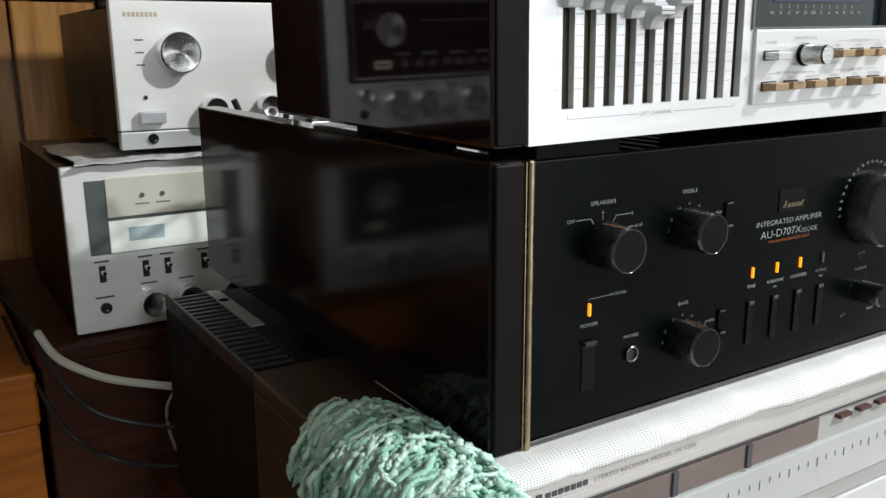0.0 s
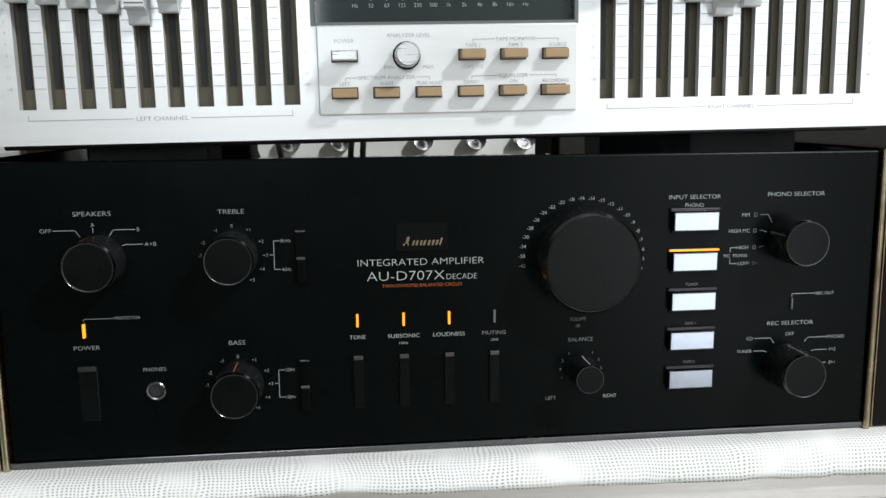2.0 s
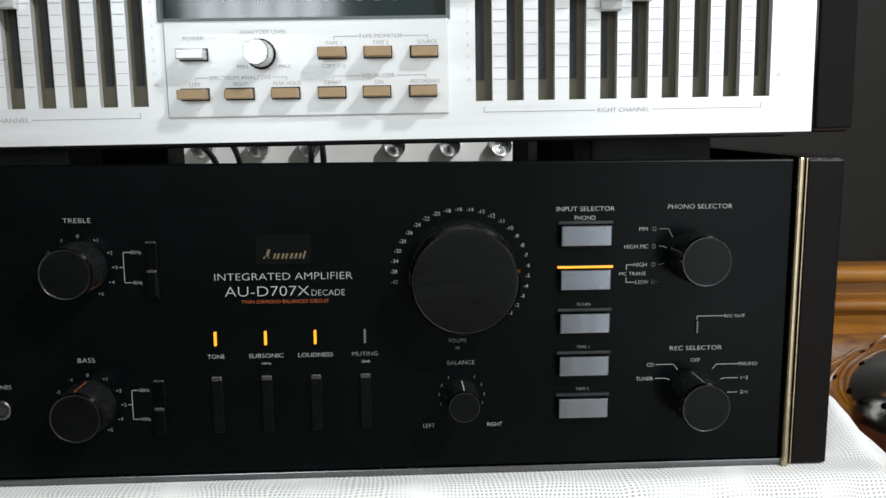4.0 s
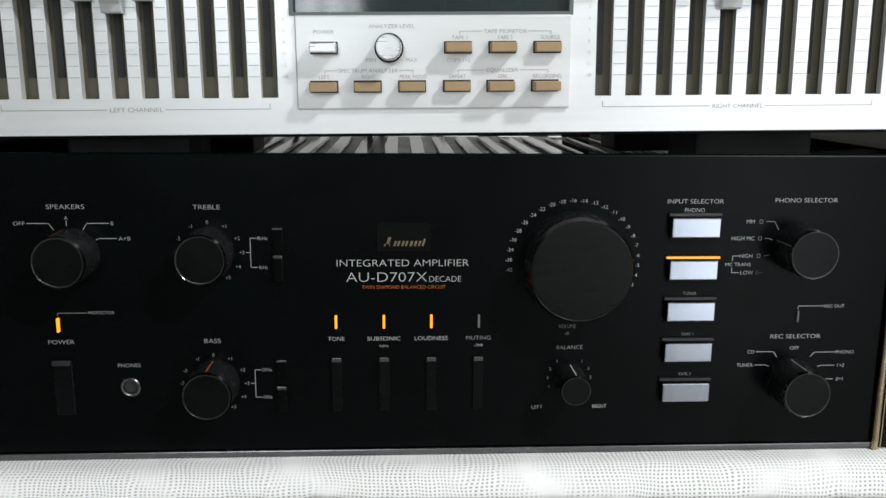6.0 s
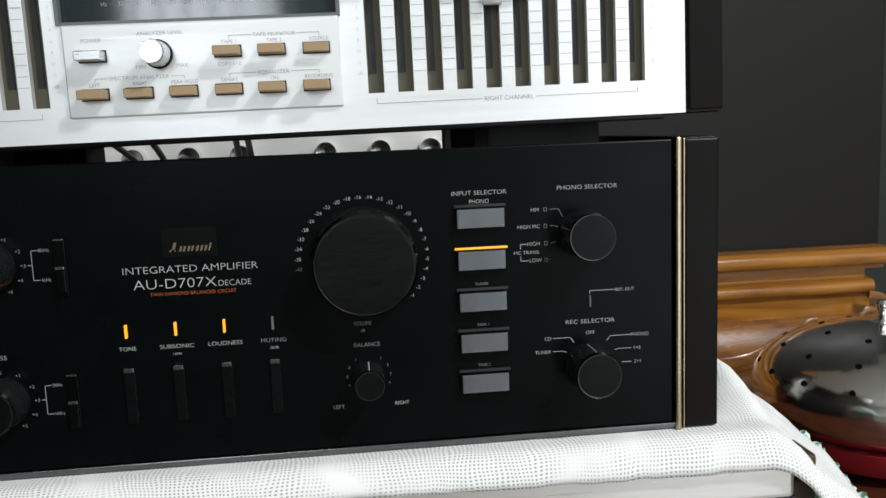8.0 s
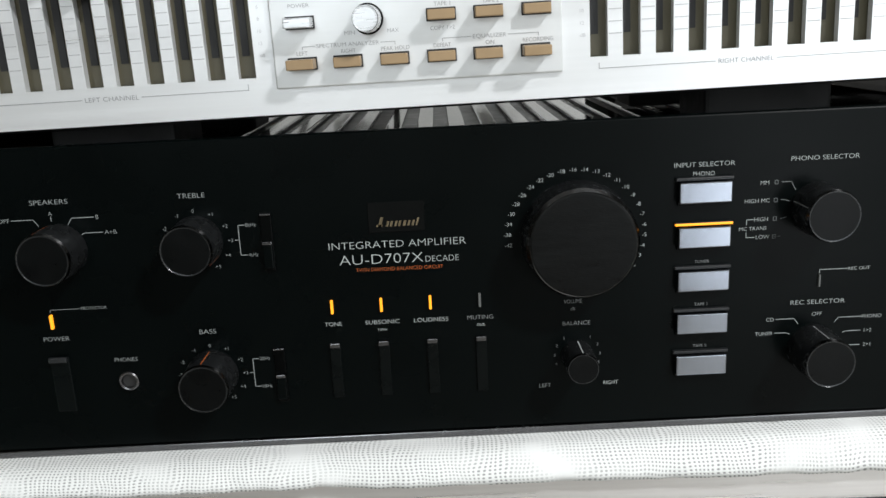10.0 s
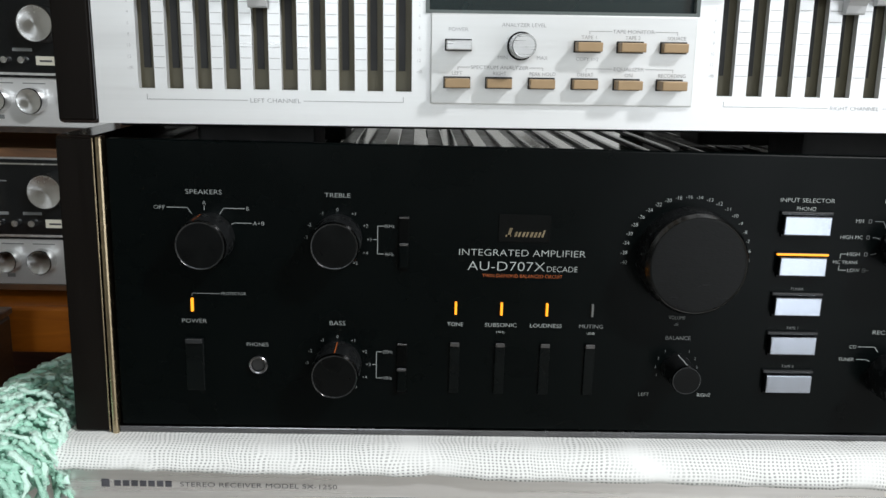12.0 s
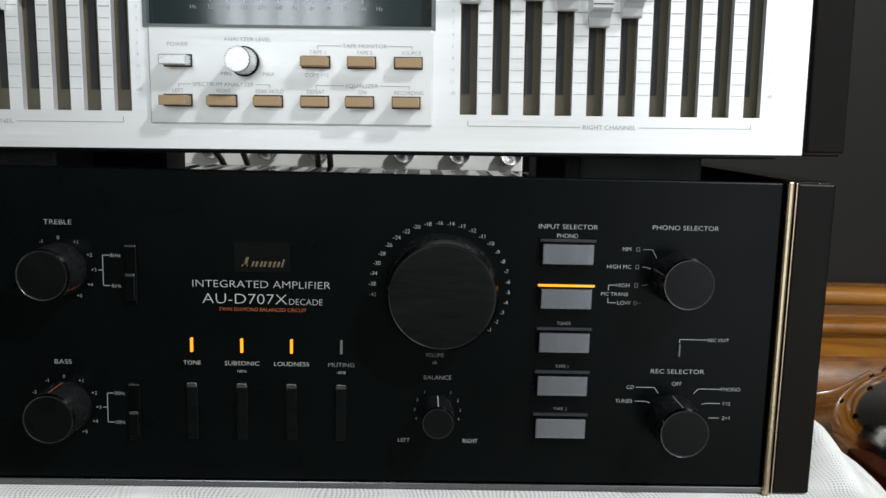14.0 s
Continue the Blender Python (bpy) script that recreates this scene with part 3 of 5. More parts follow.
# volume and balance
VX, VZ = 0.2962, 0.8935
vol = part("volume_knob", lathe(VX + 0.0006, VZ - 0.0016, [(0.0246, 0.0), (0.0246, -0.003), (0.0238, -0.005), (0.0236, -0.0150), (0.0224, -0.0170), (0.0222, -0.0166), (0, -0.0164)], 72), KNOB_SIDE, amp, "large black volume knob", smooth=True)
part("rim", lathe(VX + 0.0006, VZ - 0.0016, [(0.0235, -0.0146), (0.0238, -0.0150), (0.0225, -0.0172), (0.0221, -0.0168)], 72), KNOB_RIM, vol, "fine metal rim", smooth=True)
part("face", lathe(VX + 0.0006, VZ - 0.0016, [(0.0221, -0.0168), (0.0215, -0.0169), (0, -0.0169)], 72), VOLUME_FACE, vol, "worn black face with fine scratches")
marks = ["-42", "-38", "-34", "-30", "-28", "-26", "-24", "-22", "-20", "-18", "-16", "-14", "-13", "-12", "-11", "-10", "-9", "-8", "-7", "-6", "-5", "-4", "-3", "-2", "-1"]
for i, n in enumerate(marks):
    a = radians(188 - i * 9.6)
    letters(n, VX + 0.0297 * math.cos(a), F, VZ - 0.0005 + 0.0280 * math.sin(a), 0.0017, PRINT_WHITE, panel)
letters("VOLUME", 0.2945, F, 0.8622, 0.0018, PRINT_DIM, panel, 0.0080)
letters("dB", 0.2945, F, 0.8588, 0.0014, PRINT_DIM, panel)
letters("BALANCE", 0.2960, F, 0.8520, 0.0019, PRINT_DIM, panel, 0.0122)
knob(0.2962, 0.8368, 0.0070, 0.0175, amp, 90, pointer=PRINT_WHITE)
letters("LEFT", 0.2815, F, 0.8228, 0.0018, PRINT_WHITE, panel, 0.0052)
letters("RIGHT", 0.3112, F, 0.8228, 0.0018, PRINT_WHITE, panel, 0.0066)
for n, a in (("1", 55), ("2", 28), ("3", 2), ("4", -22), ("1", 125), ("2", 152), ("3", 178), ("4", 202)):
    letters(n, 0.2962 + 0.0102 * math.cos(radians(a)), F, 0.8368 + 0.0102 * math.sin(radians(a)), 0.0014, PRINT_DIM, panel)

# input buttons
letters("INPUT SELECTOR", 0.3512, F, 0.9205, 0.0020, PRINT_WHITE, panel, 0.0258)
letters("PHONO", 0.3510, F, 0.9165, 0.0019, PRINT_WHITE, panel, 0.0092)
for i, word in enumerate(("", "CD", "TUNER", "TAPE 1", "TAPE 2")):
    z = 0.9090 - i * 0.0196
    frame_ = part("input_button", box(0.3398, 0.3622, -0.0012, 0.001, z - 0.0060, z + 0.0046, 0.0002), BLACK_KNOB, amp)
    part("upper_bar", box(0.3388, 0.3634, -0.0020, 0.001, z + 0.0048, z + 0.0062, 0.0003), BUTTON_BAR, frame_, "dark bar over the button")
    part("cap", box(0.3398, 0.3622, -0.0042, -0.0010, z - 0.0046, z + 0.0044, 0.0005), BUTTON_SILVER, frame_, "brushed silver button cap")
    if i == 1:
        part("indicator", box(0.3387, 0.3635, -0.0024, -0.0010, z + 0.0049, z + 0.0059, 0.0002), LED, frame_, "lit amber bar")
    elif word:
        letters(word, 0.3511, F, z + 0.0078, 0.0014, PRINT_DIM, panel)

# phono and record selectors
knob(0.4000, 0.8990, 0.0112, 0.0180, amp, 160, pointer=PRINT_DIM)
letters("PHONO SELECTOR", 0.4025, F, 0.9210, 0.0020, PRINT_WHITE, panel, 0.0290)
for word, x, z, tip in (("MM", 0.3772, 0.9112, (0.3905, 0.9075)), ("HIGH MC", 0.3742, 0.9034, (0.3880, 0.9027)), ("HIGH", 0.3762, 0.8952, (0.3870, 0.8957)), ("LOW", 0.3772, 0.8873, (0.3840, 0.8873))):
    letters(word, x, F, z, 0.0018, PRINT_WHITE, panel)
    line([(0.3845, z), (tip[0] - 0.002, z), tip], 0.00025, F, PRINT_DIM, panel)
    line([(0.3815, z - 0.0008), (0.3828, z - 0.0008), (0.3828, z + 0.0008), (0.3815, z + 0.0008), (0.3815, z - 0.0008)], 0.0002, F, PRINT_DIM, panel)
letters("MC TRANS", 0.3728, F, 0.8912, 0.0016, PRINT_WHITE, panel, 0.0118)
line([(0.3728, 0.8952), (0.3700, 0.8952), (0.3700, 0.8930)], 0.00025, F, PRINT_WHITE, panel)
line([(0.3735, 0.8873), (0.3700, 0.8873), (0.3700, 0.8894)], 0.00025, F, PRINT_WHITE, panel)
part("indicator", box(0.4026, 0.4034, -0.0012, 0.001, 0.8635, 0.8690, 0.0002), LED_OFF, amp, "unlit grey indicator")
line([(0.4030, 0.8698), (0.4030, 0.8712), (0.4150, 0.8712)], 0.00025, F, PRINT_WHITE, panel)
letters("REC OUT", 0.4203, F, 0.8711, 0.0015, PRINT_WHITE, panel, 0.0095)
letters("REC SELECTOR", 0.4030, F, 0.8565, 0.0020, PRINT_WHITE, panel, 0.0240)
knob(0.4018, 0.8345, 0.0110, 0.0195, amp, 95, pointer=PRINT_DIM)
letters("OFF", 0.4030, F, 0.8508, 0.0017, PRINT_WHITE, panel, 0.0044)
for word, x, z, pts in (("CD", 0.3822, 0.8490, [(0.3848, 0.8490), (0.3930, 0.8490), (0.3948, 0.8465)]), ("TUNER", 0.3797, 0.8425, [(0.3846, 0.8425), (0.3895, 0.8425), (0.3912, 0.8418)]), ("PHONO", 0.4275, 0.8486, [(0.4235, 0.8486), (0.4128, 0.8486), (0.4110, 0.8465)]), ("1>2", 0.4262, 0.8420, [(0.4230, 0.8420), (0.4165, 0.8420), (0.4150, 0.8415)]), ("2>1", 0.4262, 0.8352, [(0.4230, 0.8352), (0.4185, 0.8352)])):
    letters(word, x, F, z, 0.0017, PRINT_WHITE, panel)
    line(pts, 0.00025, F, PRINT_WHITE, panel)

# the middle and right of the panel's fittings sit a little further along
for ob_ in amp.children_recursive:
    xs_ = [v.co.x + amp.location.x for v in ob_.data.vertices]
    if ob_.name.split(".")[0] not in ("vent_rib", "foot") and min(xs_) > 0.168 and max(xs_) < 0.443:
        ob_.data.transform(Matrix.Translation((0.0012, 0, 0)))

# ---- the silver graphic equaliser on top ----
EZ = 0.9520
EQ_AT = (0.238, 0.15, EZ)
eq = thing("graphic_equalizer", EQ_AT, "silver graphic equalizer with rosewood ends, lying on the amplifier", "equalizer")
EF = 0.003
ETOP = EZ + 0.116
lx = [0.0452 + i * 0.01268 for i in range(10)]
rx_ = [0.3040 + i * 0.01335 for i in range(10)]
xs, holes = [0.0265], set()
for a in lx:
    xs += [a, a + 0.0072]
xs += [0.1735, 0.2925]
for a in rx_:
    xs += [a, a + 0.0072]
xs += [0.4505]
zs = [EZ - 0.0010, EZ + 0.0145, EZ + 0.0495, EZ + 0.101, ETOP]
for i in range(10):
    for k in (1, 2):
        holes |= {(1 + 2 * i, k), (23 + 2 * i, k)}
holes |= {(21, 2)}
face = part("front_plate", plate(xs, zs, holes, EF, EF + 0.004), SILVER, eq)
part("case", box(0.028, 0.449, EF + 0.012, 0.260, EZ + 0.002, ETOP - 0.003, 0.001), BLACK_CASE, eq)
part("slot_floor", box(0.028, 0.449, EF + 0.0062, EF + 0.009, EZ + 0.003, ETOP - 0.003), SLOT_OLIVE, eq, "olive grey backing seen in the slots")
for sx in (0.0075, 0.4510):
    part("end_panel", box(sx, sx + 0.0185, EF + 0.001, 0.266, EZ - 0.0015, ETOP + 0.002, 0.0022), ROSEWOOD, eq, "dark lacquered rosewood end panel")
    part("front_edge", box(sx + 0.0012, sx + 0.0175, EF - 0.0004, EF + 0.0030, EZ, ETOP, 0.0008), DARK_FRONT, eq, "dark brown front edge")
for fx in (0.060, 0.362):
    for fy in (0.040, 0.205):
        part("foot", box(fx, fx + 0.058, fy, fy + 0.045, EZ - 0.0275, EZ + 0.003, 0.002), BLACK_RUBBER, eq)
part("base_plate", box(0.030, 0.447, 0.020, 0.258, EZ - 0.0035, EZ + 0.0025, 0.001), BLACK_CASE, eq)

left_z = [1.0210, 1.0200, 1.0185, 1.0160, 1.0110, 1.0160, 1.0260, 1.0310, 1.0340, 1.0320]
right_z = [1.0210, 1.0230, 1.0225, 1.0185, 1.0120, 1.0160, 1.0270, 1.0300, 1.0320, 1.0300]


def slider(x, z):
    s = part("slider", box(x + 0.0020, x + 0.0052, EF - 0.001, EF + 0.0056, z - 0.005, z + 0.005, 0.0004), CAP, eq)
    outline = [(0.0, 0.0092), (-0.0032, 0.0092), (-0.0036, 0.0080), (-0.0046, 0.0040), (-0.0068, 0.0018), (-0.0105, 0.0012), (-0.0109, 0.0006), (-0.0109, -0.0022), (-0.0104, -0.0028), (-0.0066, -0.0036), (-0.0046, -0.0056), (-0.0038, -0.0086), (-0.0032, -0.0092), (0.0, -0.0092)]
    b = bmesh.new()
    sides = [[b.verts.new((xx, EF - 0.0004 + dy, z + dz)) for dy, dz in outline] for xx in (x - 0.0006, x + 0.0078)]
    for k in range(len(outline)):
        n = (k + 1) % len(outline)
        b.faces.new([sides[0][k], sides[0][n], sides[1][n], sides[1][k]])
    b.faces.new(sides[0])
    b.faces.new(sides[1][::-1])
    bmesh.ops.recalc_face_normals(b, faces=b.faces[:])
    part("cap", b, CAP, s, "pale grey grip cap")
    part("index_line", box(x - 0.0004, x + 0.0076, EF - 0.0116, EF - 0.0110, z - 0.0010, z - 0.0006), PRINT_DARK, s)


for a, z in list(zip(lx, left_z)) + list(zip(rx_, right_z)):
    slider(a, z)
    part("track", box(a + 0.0012, a + 0.0042, EF + 0.0055, EF + 0.0064, EZ + 0.0235, EZ + 0.100), SLOT_DARK, eq, "black slider track")
# scale lines between the slots
for group in (lx, rx_):
    sm = bmesh.new()
    for a in group[:-1]:
        step = group[1] - group[0]
        for k in range(15):
            z = EZ + 0.0235 + k * 0.0048
            x0, x1 = a + 0.0076, a + step - 0.0004
            hh = 0.00016 if k != 7 else 0.00028
            sm.faces.new([sm.verts.new(p) for p in ((x0, EF - 0.0002, z - hh), (x1, EF - 0.0002, z - hh), (x1, EF - 0.0002, z + hh), (x0, EF - 0.0002, z + hh))])
    part("graduation", sm, PRINT_PALE, face)
    for xx, al in ((group[0] - 0.0032, "c"), (group[-1] + 0.0105, "c")):
        for k, n in enumerate(("-dB", "12", "10", "8", "6", "4", "2", "0", "2", "4", "6", "8", "10", "12", "dB")):
            letters(n, xx, EF - 0.0002, EZ + 0.0235 + k * 0.0048, 0.0014, PRINT_PALE, face)
for group, word in ((lx, "LEFT CHANNEL"), (rx_, "RIGHT CHANNEL")):
    x0, x1, z = group[0] + 0.0035, group[-1] + 0.0035, EZ + 0.0098
    c = (x0 + x1) / 2
    letters(word, c, EF - 0.0002, z, 0.0019, PRINT_EQ, face, 0.0225)
    line([(x0, z + 0.0022), (x0, z), (c - 0.0125, z)], 0.00022, EF - 0.0002, PRINT_EQ, face)
    line([(x1, z + 0.0022), (x1, z), (c + 0.0125, z)], 0.00022, EF - 0.0002, PRINT_EQ, face)

# display window
disp = part("display", box(0.1735, 0.2925, EF + 0.0035, EF + 0.007, EZ + 0.0485, EZ + 0.102, 0.0), DISPLAY, eq, "dark teal spectrum display behind glass")
part("display_screen", box(0.1935, 0.2715, EF + 0.0030, EF + 0.0045, EZ + 0.0630, EZ + 0.097, 0.0003), DISPLAY_BLUE, disp, "unlit blue-grey display screen")
wb = plate([0.1725, 0.1742, 0.2918, 0.2935], [EZ + 0.0488, EZ + 0.0502, EZ + 0.1005, EZ + 0.1022], {(1, 1)}, EF - 0.001, EF + 0.003)
part("window_frame", wb, GREEN_GREY, disp)
for i, n in enumerate(("Hz", "32", "63", "125", "250", "500", "1k", "2k", "4k", "8k", "16k", "Hz")):
    x = 0.1925 + i * 0.00705
    letters(n, x, EF + 0.0031, EZ + 0.0578, 0.0017, PRINT_WHITE, disp)
    if 0 < i < 11:
        line([(x, EZ + 0.0600), (x, EZ + 0.0618)], 0.0003, EF + 0.0031, PRINT_WHITE, disp)
for xx in (0.1885, 0.2765):
    for k, n in enumerate(("-18", "-15", "-12", "-9", "-6", "-3", "0", "3")):
        letters(n, xx, EF + 0.0031, EZ + 0.0660 + k * 0.0036, 0.0016, PRINT_WHITE, disp)

# control panel under the display
sub = part("control_panel", box(0.1748, 0.2925, EF - 0.0022, 0.0045, EZ + 0.0095, EZ + 0.0488, 0.0006), SILVER_SUB, eq, "raised silver control panel")
SF = EF - 0.0025


def key(x, z, w, h, mat, depth):
    k = part("button_well", box(x - w / 2 - 0.0005, x + w / 2 + 0.0005, SF - 0.0003, SF + 0.002, z - h / 2 - 0.0005, z + h / 2 + 0.0007, 0.0002), SLOT_DARK, eq)
    part("cap", box(x - w / 2, x + w / 2, SF - depth, SF, z - h / 2, z + h / 2, 0.0004), mat, k, "bronze button cap" if mat == BUTTON_TAN else "silver button cap")


ROW1, ROW2 = EZ + 0.0352, EZ + 0.0190
key(0.1870, ROW1, 0.0108, 0.0040, KEY_SILVER, 0.009)
for x, z, d in ((0.2440, ROW1, 0.008), (0.2630, ROW1, 0.008), (0.2823, ROW1, 0.005), (0.1866, ROW2, 0.009), (0.2052, ROW2, 0.006), (0.2242, ROW2, 0.006), (0.2434, ROW2, 0.005), (0.2622, ROW2, 0.009), (0.2815, ROW2, 0.010)):
    key(x, z, 0.0110, 0.0040, BUTTON_TAN, d)
knob(0.2146, ROW1, 0.0052, 0.015, eq, 90, base=1.06, mat=KEY_SILVER, pointer=PRINT_DARK, y=SF)
part("knob_skirt", lathe(0.2146, ROW1, [(0.0062, SF), (0.0062, SF - 0.0016), (0.0056, SF - 0.0020), (0, SF - 0.0020)], 32), BLACK_KNOB, eq)
W = dict(mat=PRINT_EQ, parent=sub)
for word, x, z, w in (("POWER", 0.1870, ROW1 + 0.0068, 0.0085), ("ANALYZER LEVEL", 0.2158, ROW1 + 0.0090, 0.0195), ("MIN", 0.2067, ROW1 - 0.0050, 0.0042), ("MAX", 0.2243, ROW1 - 0.0050, 0.0046), ("TAPE MONITOR", 0.2643, ROW1 + 0.0068, 0.0185), ("TAPE 1", 0.2446, ROW1 + 0.0042, 0.0066), ("TAPE 2", 0.2641, ROW1 + 0.0042, 0.0066), ("SOURCE", 0.2836, ROW1 + 0.0042, 0.0082), ("COPY 1>2", 0.2443, ROW1 - 0.0052, 0.0098), ("SPECTRUM ANALYZER", 0.2055, ROW2 + 0.0068, 0.0255), ("LEFT", 0.1867, ROW2 + 0.0042, 0.0045), ("RIGHT", 0.2056, ROW2 + 0.0042, 0.0058), ("PEAK HOLD", 0.2247, ROW2 + 0.0042, 0.0115), ("EQUALIZER", 0.2631, ROW2 + 0.0068, 0.0135), ("DEFEAT", 0.2438, ROW2 + 0.0042, 0.0070), ("ON", 0.2631, ROW2 + 0.0042, 0.0034), ("RECORDING", 0.2826, ROW2 + 0.0042, 0.0122)):
    letters(word, x, SF + 0.0001, z, 0.0016, width=w, **W)
for x0, xa, xb, x1, z in ((0.2448, 0.2546, 0.2741, 0.2838, ROW1 + 0.0068), (0.1870, 0.1922, 0.2188, 0.2247, ROW2 + 0.0068), (0.2440, 0.2556, 0.2706, 0.2828, ROW2 + 0.0068)):
    line([(x0, z - 0.0012), (x0, z), (xa, z)], 0.0002, SF + 0.0001, PRINT_EQ, sub)
    line([(x1, z - 0.0012), (x1, z), (xb, z)], 0.0002, SF + 0.0001, PRINT_EQ, sub)
eq.rotation_euler = (0, radians(-0.72), radians(-0.6))
eq.location = eq.location + Vector((0.0015, -0.0042, 0.0))

# ---- the wide receiver under the amplifier ----
RT = 0.783
DIAL_GREY = material("grey_dial_panel", (0.42, 0.42, 0.41), 0.32, 0.25, 0.05, 80)
METER_BROWN = material("brown_grey_meter_glass", (0.17, 0.13, 0.12), 0.25, 0.1, 0.25, 25)
WALNUT_DARK = wood("dark_walnut_veneer", (0.055, 0.028, 0.013), (0.026, 0.013, 0.007), 0.5, (1, 8, 1), 9)
BLACK_MATT = material("matt_black_paint", (0.004, 0.004, 0.004), 0.6, 0, 0.2, 120, 0.05, 900, spec=0.15)
rec = thing("stereo_receiver", (0.24, 0.18, 0.596), "wide silver-faced receiver in a walnut case under the cloth", "receiver")
RX0, RX1, RY = -0.040, 0.520, -0.014
part("case_top", box(RX0, RX1, RY + 0.012, 0.205, RT - 0.012, RT, 0.002), WALNUT_DARK, rec, "walnut veneer top")
for sx in (RX0, RX1 - 0.014):
    part("case_side", box(sx, sx + 0.014, RY + 0.012, 0.205, 0.605, RT - 0.012, 0.002), WALNUT_DARK, rec, "walnut veneer side")
    part("vent_side", box(sx, sx + 0.014, 0.2055, 0.42, 0.605, RT - 0.012, 0.002), BLACK_MATT, rec)
part("chassis", box(RX0 + 0.015, RX1 - 0.015, RY + 0.014, 0.41, 0.606, RT - 0.014), BLACK_CASE, rec)
for i in range(19):
    y = 0.213 + i * 0.0105
    part("grille_bar", box(RX0 + 0.002, RX0 + 0.033, y, y + 0.0048, RT - 0.006, RT - 0.0005, 0.0008), BLACK_CASE, rec)
part("grille_plate", box(RX0 + 0.033, RX1 - 0.02, 0.206, 0.415, RT - 0.010, RT - 0.003, 0.001), BLACK_MATT, rec)
part("plate_strip", box(RX0 + 0.0335, RX0 + 0.045, 0.300, 0.412, RT - 0.0028, RT - 0.001, 0.0005), material("grey_steel_plate", (0.34, 0.34, 0.33), 0.4, 0.6, 0.1, 60), rec, "grey steel strip beside the grille")
part("plate_hole", lathe(-0.0012, 0, [(0, RT - 0.0006), (0.0040, RT - 0.0006), (0.0046, RT - 0.001)], 20, axis="z", cy=0.378), HOLE_BLACK, rec, "round hole in the steel plate")
part("grille_rail", box(RX0, RX0 + 0.003, 0.205, 0.42, RT - 0.012, RT, 0.001), BLACK_CASE, rec)
trim = part("front_trim", box(RX0 + 0.022, RX1 - 0.018, RY, RY + 0.014, 0.7665, 0.7880, 0.0025), RAIL_SILVER, rec, "brushed silver top rail")
bars = bmesh.new()
box(0.0225, 0.0262, RY - 0.0004, RY, 0.7752, 0.7790, 0, bars)
for i in range(7):
    box(0.0285 + i * 0.0040, 0.0315 + i * 0.0040, RY - 0.0004, RY, 0.7757, 0.7785, 0, bars)
part("makers_mark", bars, PRINT_DARK, trim, "plain dark maker's mark")
letters("STEREO RECEIVER MODEL SX-1250", 0.0595, RY - 0.0004, 0.7772, 0.0023, PRINT_DARK, trim, 0.0745, "l")
dial = part("dial_panel", box(RX0 + 0.024, RX1 - 0.016, RY + 0.004, RY + 0.012, 0.700, 0.7655), DIAL_GREY, rec, "pale dial panel")
part("dial_edge", box(RX0 + 0.024, RX1 - 0.016, RY + 0.002, RY + 0.006, 0.7646, 0.7663, 0.0003), PRINT_DARK, rec, "dark joint under the rail")
part("dial_glass", box(0.10, 0.40, RY + 0.002, RY + 0.006, 0.712, 0.7455, 0.001), material("pale_dial_scale", (0.52, 0.53, 0.53), 0.2, 0.2, 0.1, 30), dial)
part("meter_window", box(0.0, 0.252, RY + 0.0025, RY + 0.0050, 0.7478, 0.7632, 0.0004), METER_BROWN, dial, "dim brown-grey meter window")
for mx in (0.058, 0.120, 0.182):
    part("divider", box(mx, mx + 0.0045, RY + 0.0012, RY + 0.0030, 0.7480, 0.7630, 0.0003), PRINT_DARK, dial)
for i in range(30):
    h_ = 0.0035 if i % 3 else 0.006
    part("scale_tick", box(0.112 + i * 0.0094, 0.1132 + i * 0.0094, RY + 0.0014, RY + 0.002, 0.736 - h_, 0.736), PRINT_PALE, dial)
for i in range(5):
    part("push_button", box(0.270 + i * 0.0215, 0.283 + i * 0.0215, RY - 0.0002, RY + 0.006, 0.7585, 0.7612, 0.0004), KEY_RED, rec, "small red-brown push button")
part("lower_panel", box(RX0 + 0.024, RX1 - 0.016, RY + 0.002, RY + 0.012, 0.606, 0.699, 0.001), SILVER, rec)
for kx in (0.03, 0.10, 0.16, 0.24, 0.33, 0.42, 0.47):
    knob(kx, 0.650, 0.014, 0.022, rec, 90, mat=ALUMINIUM, pointer=None, y=RY + 0.002)
for fx in (0.0, 0.48):
    for fy in (0.04, 0.36):
        part("foot", lathe(fx, 0, [(0, 0.592), (0.018, 0.592), (0.02, 0.607), (0, 0.607)], 16, axis="z", cy=fy), BLACK_RUBBER, rec)

rec.rotation_euler = (0, radians(0.55), 0)
rec.location = rec.location + Vector((-0.0015, 0, 0.0005))

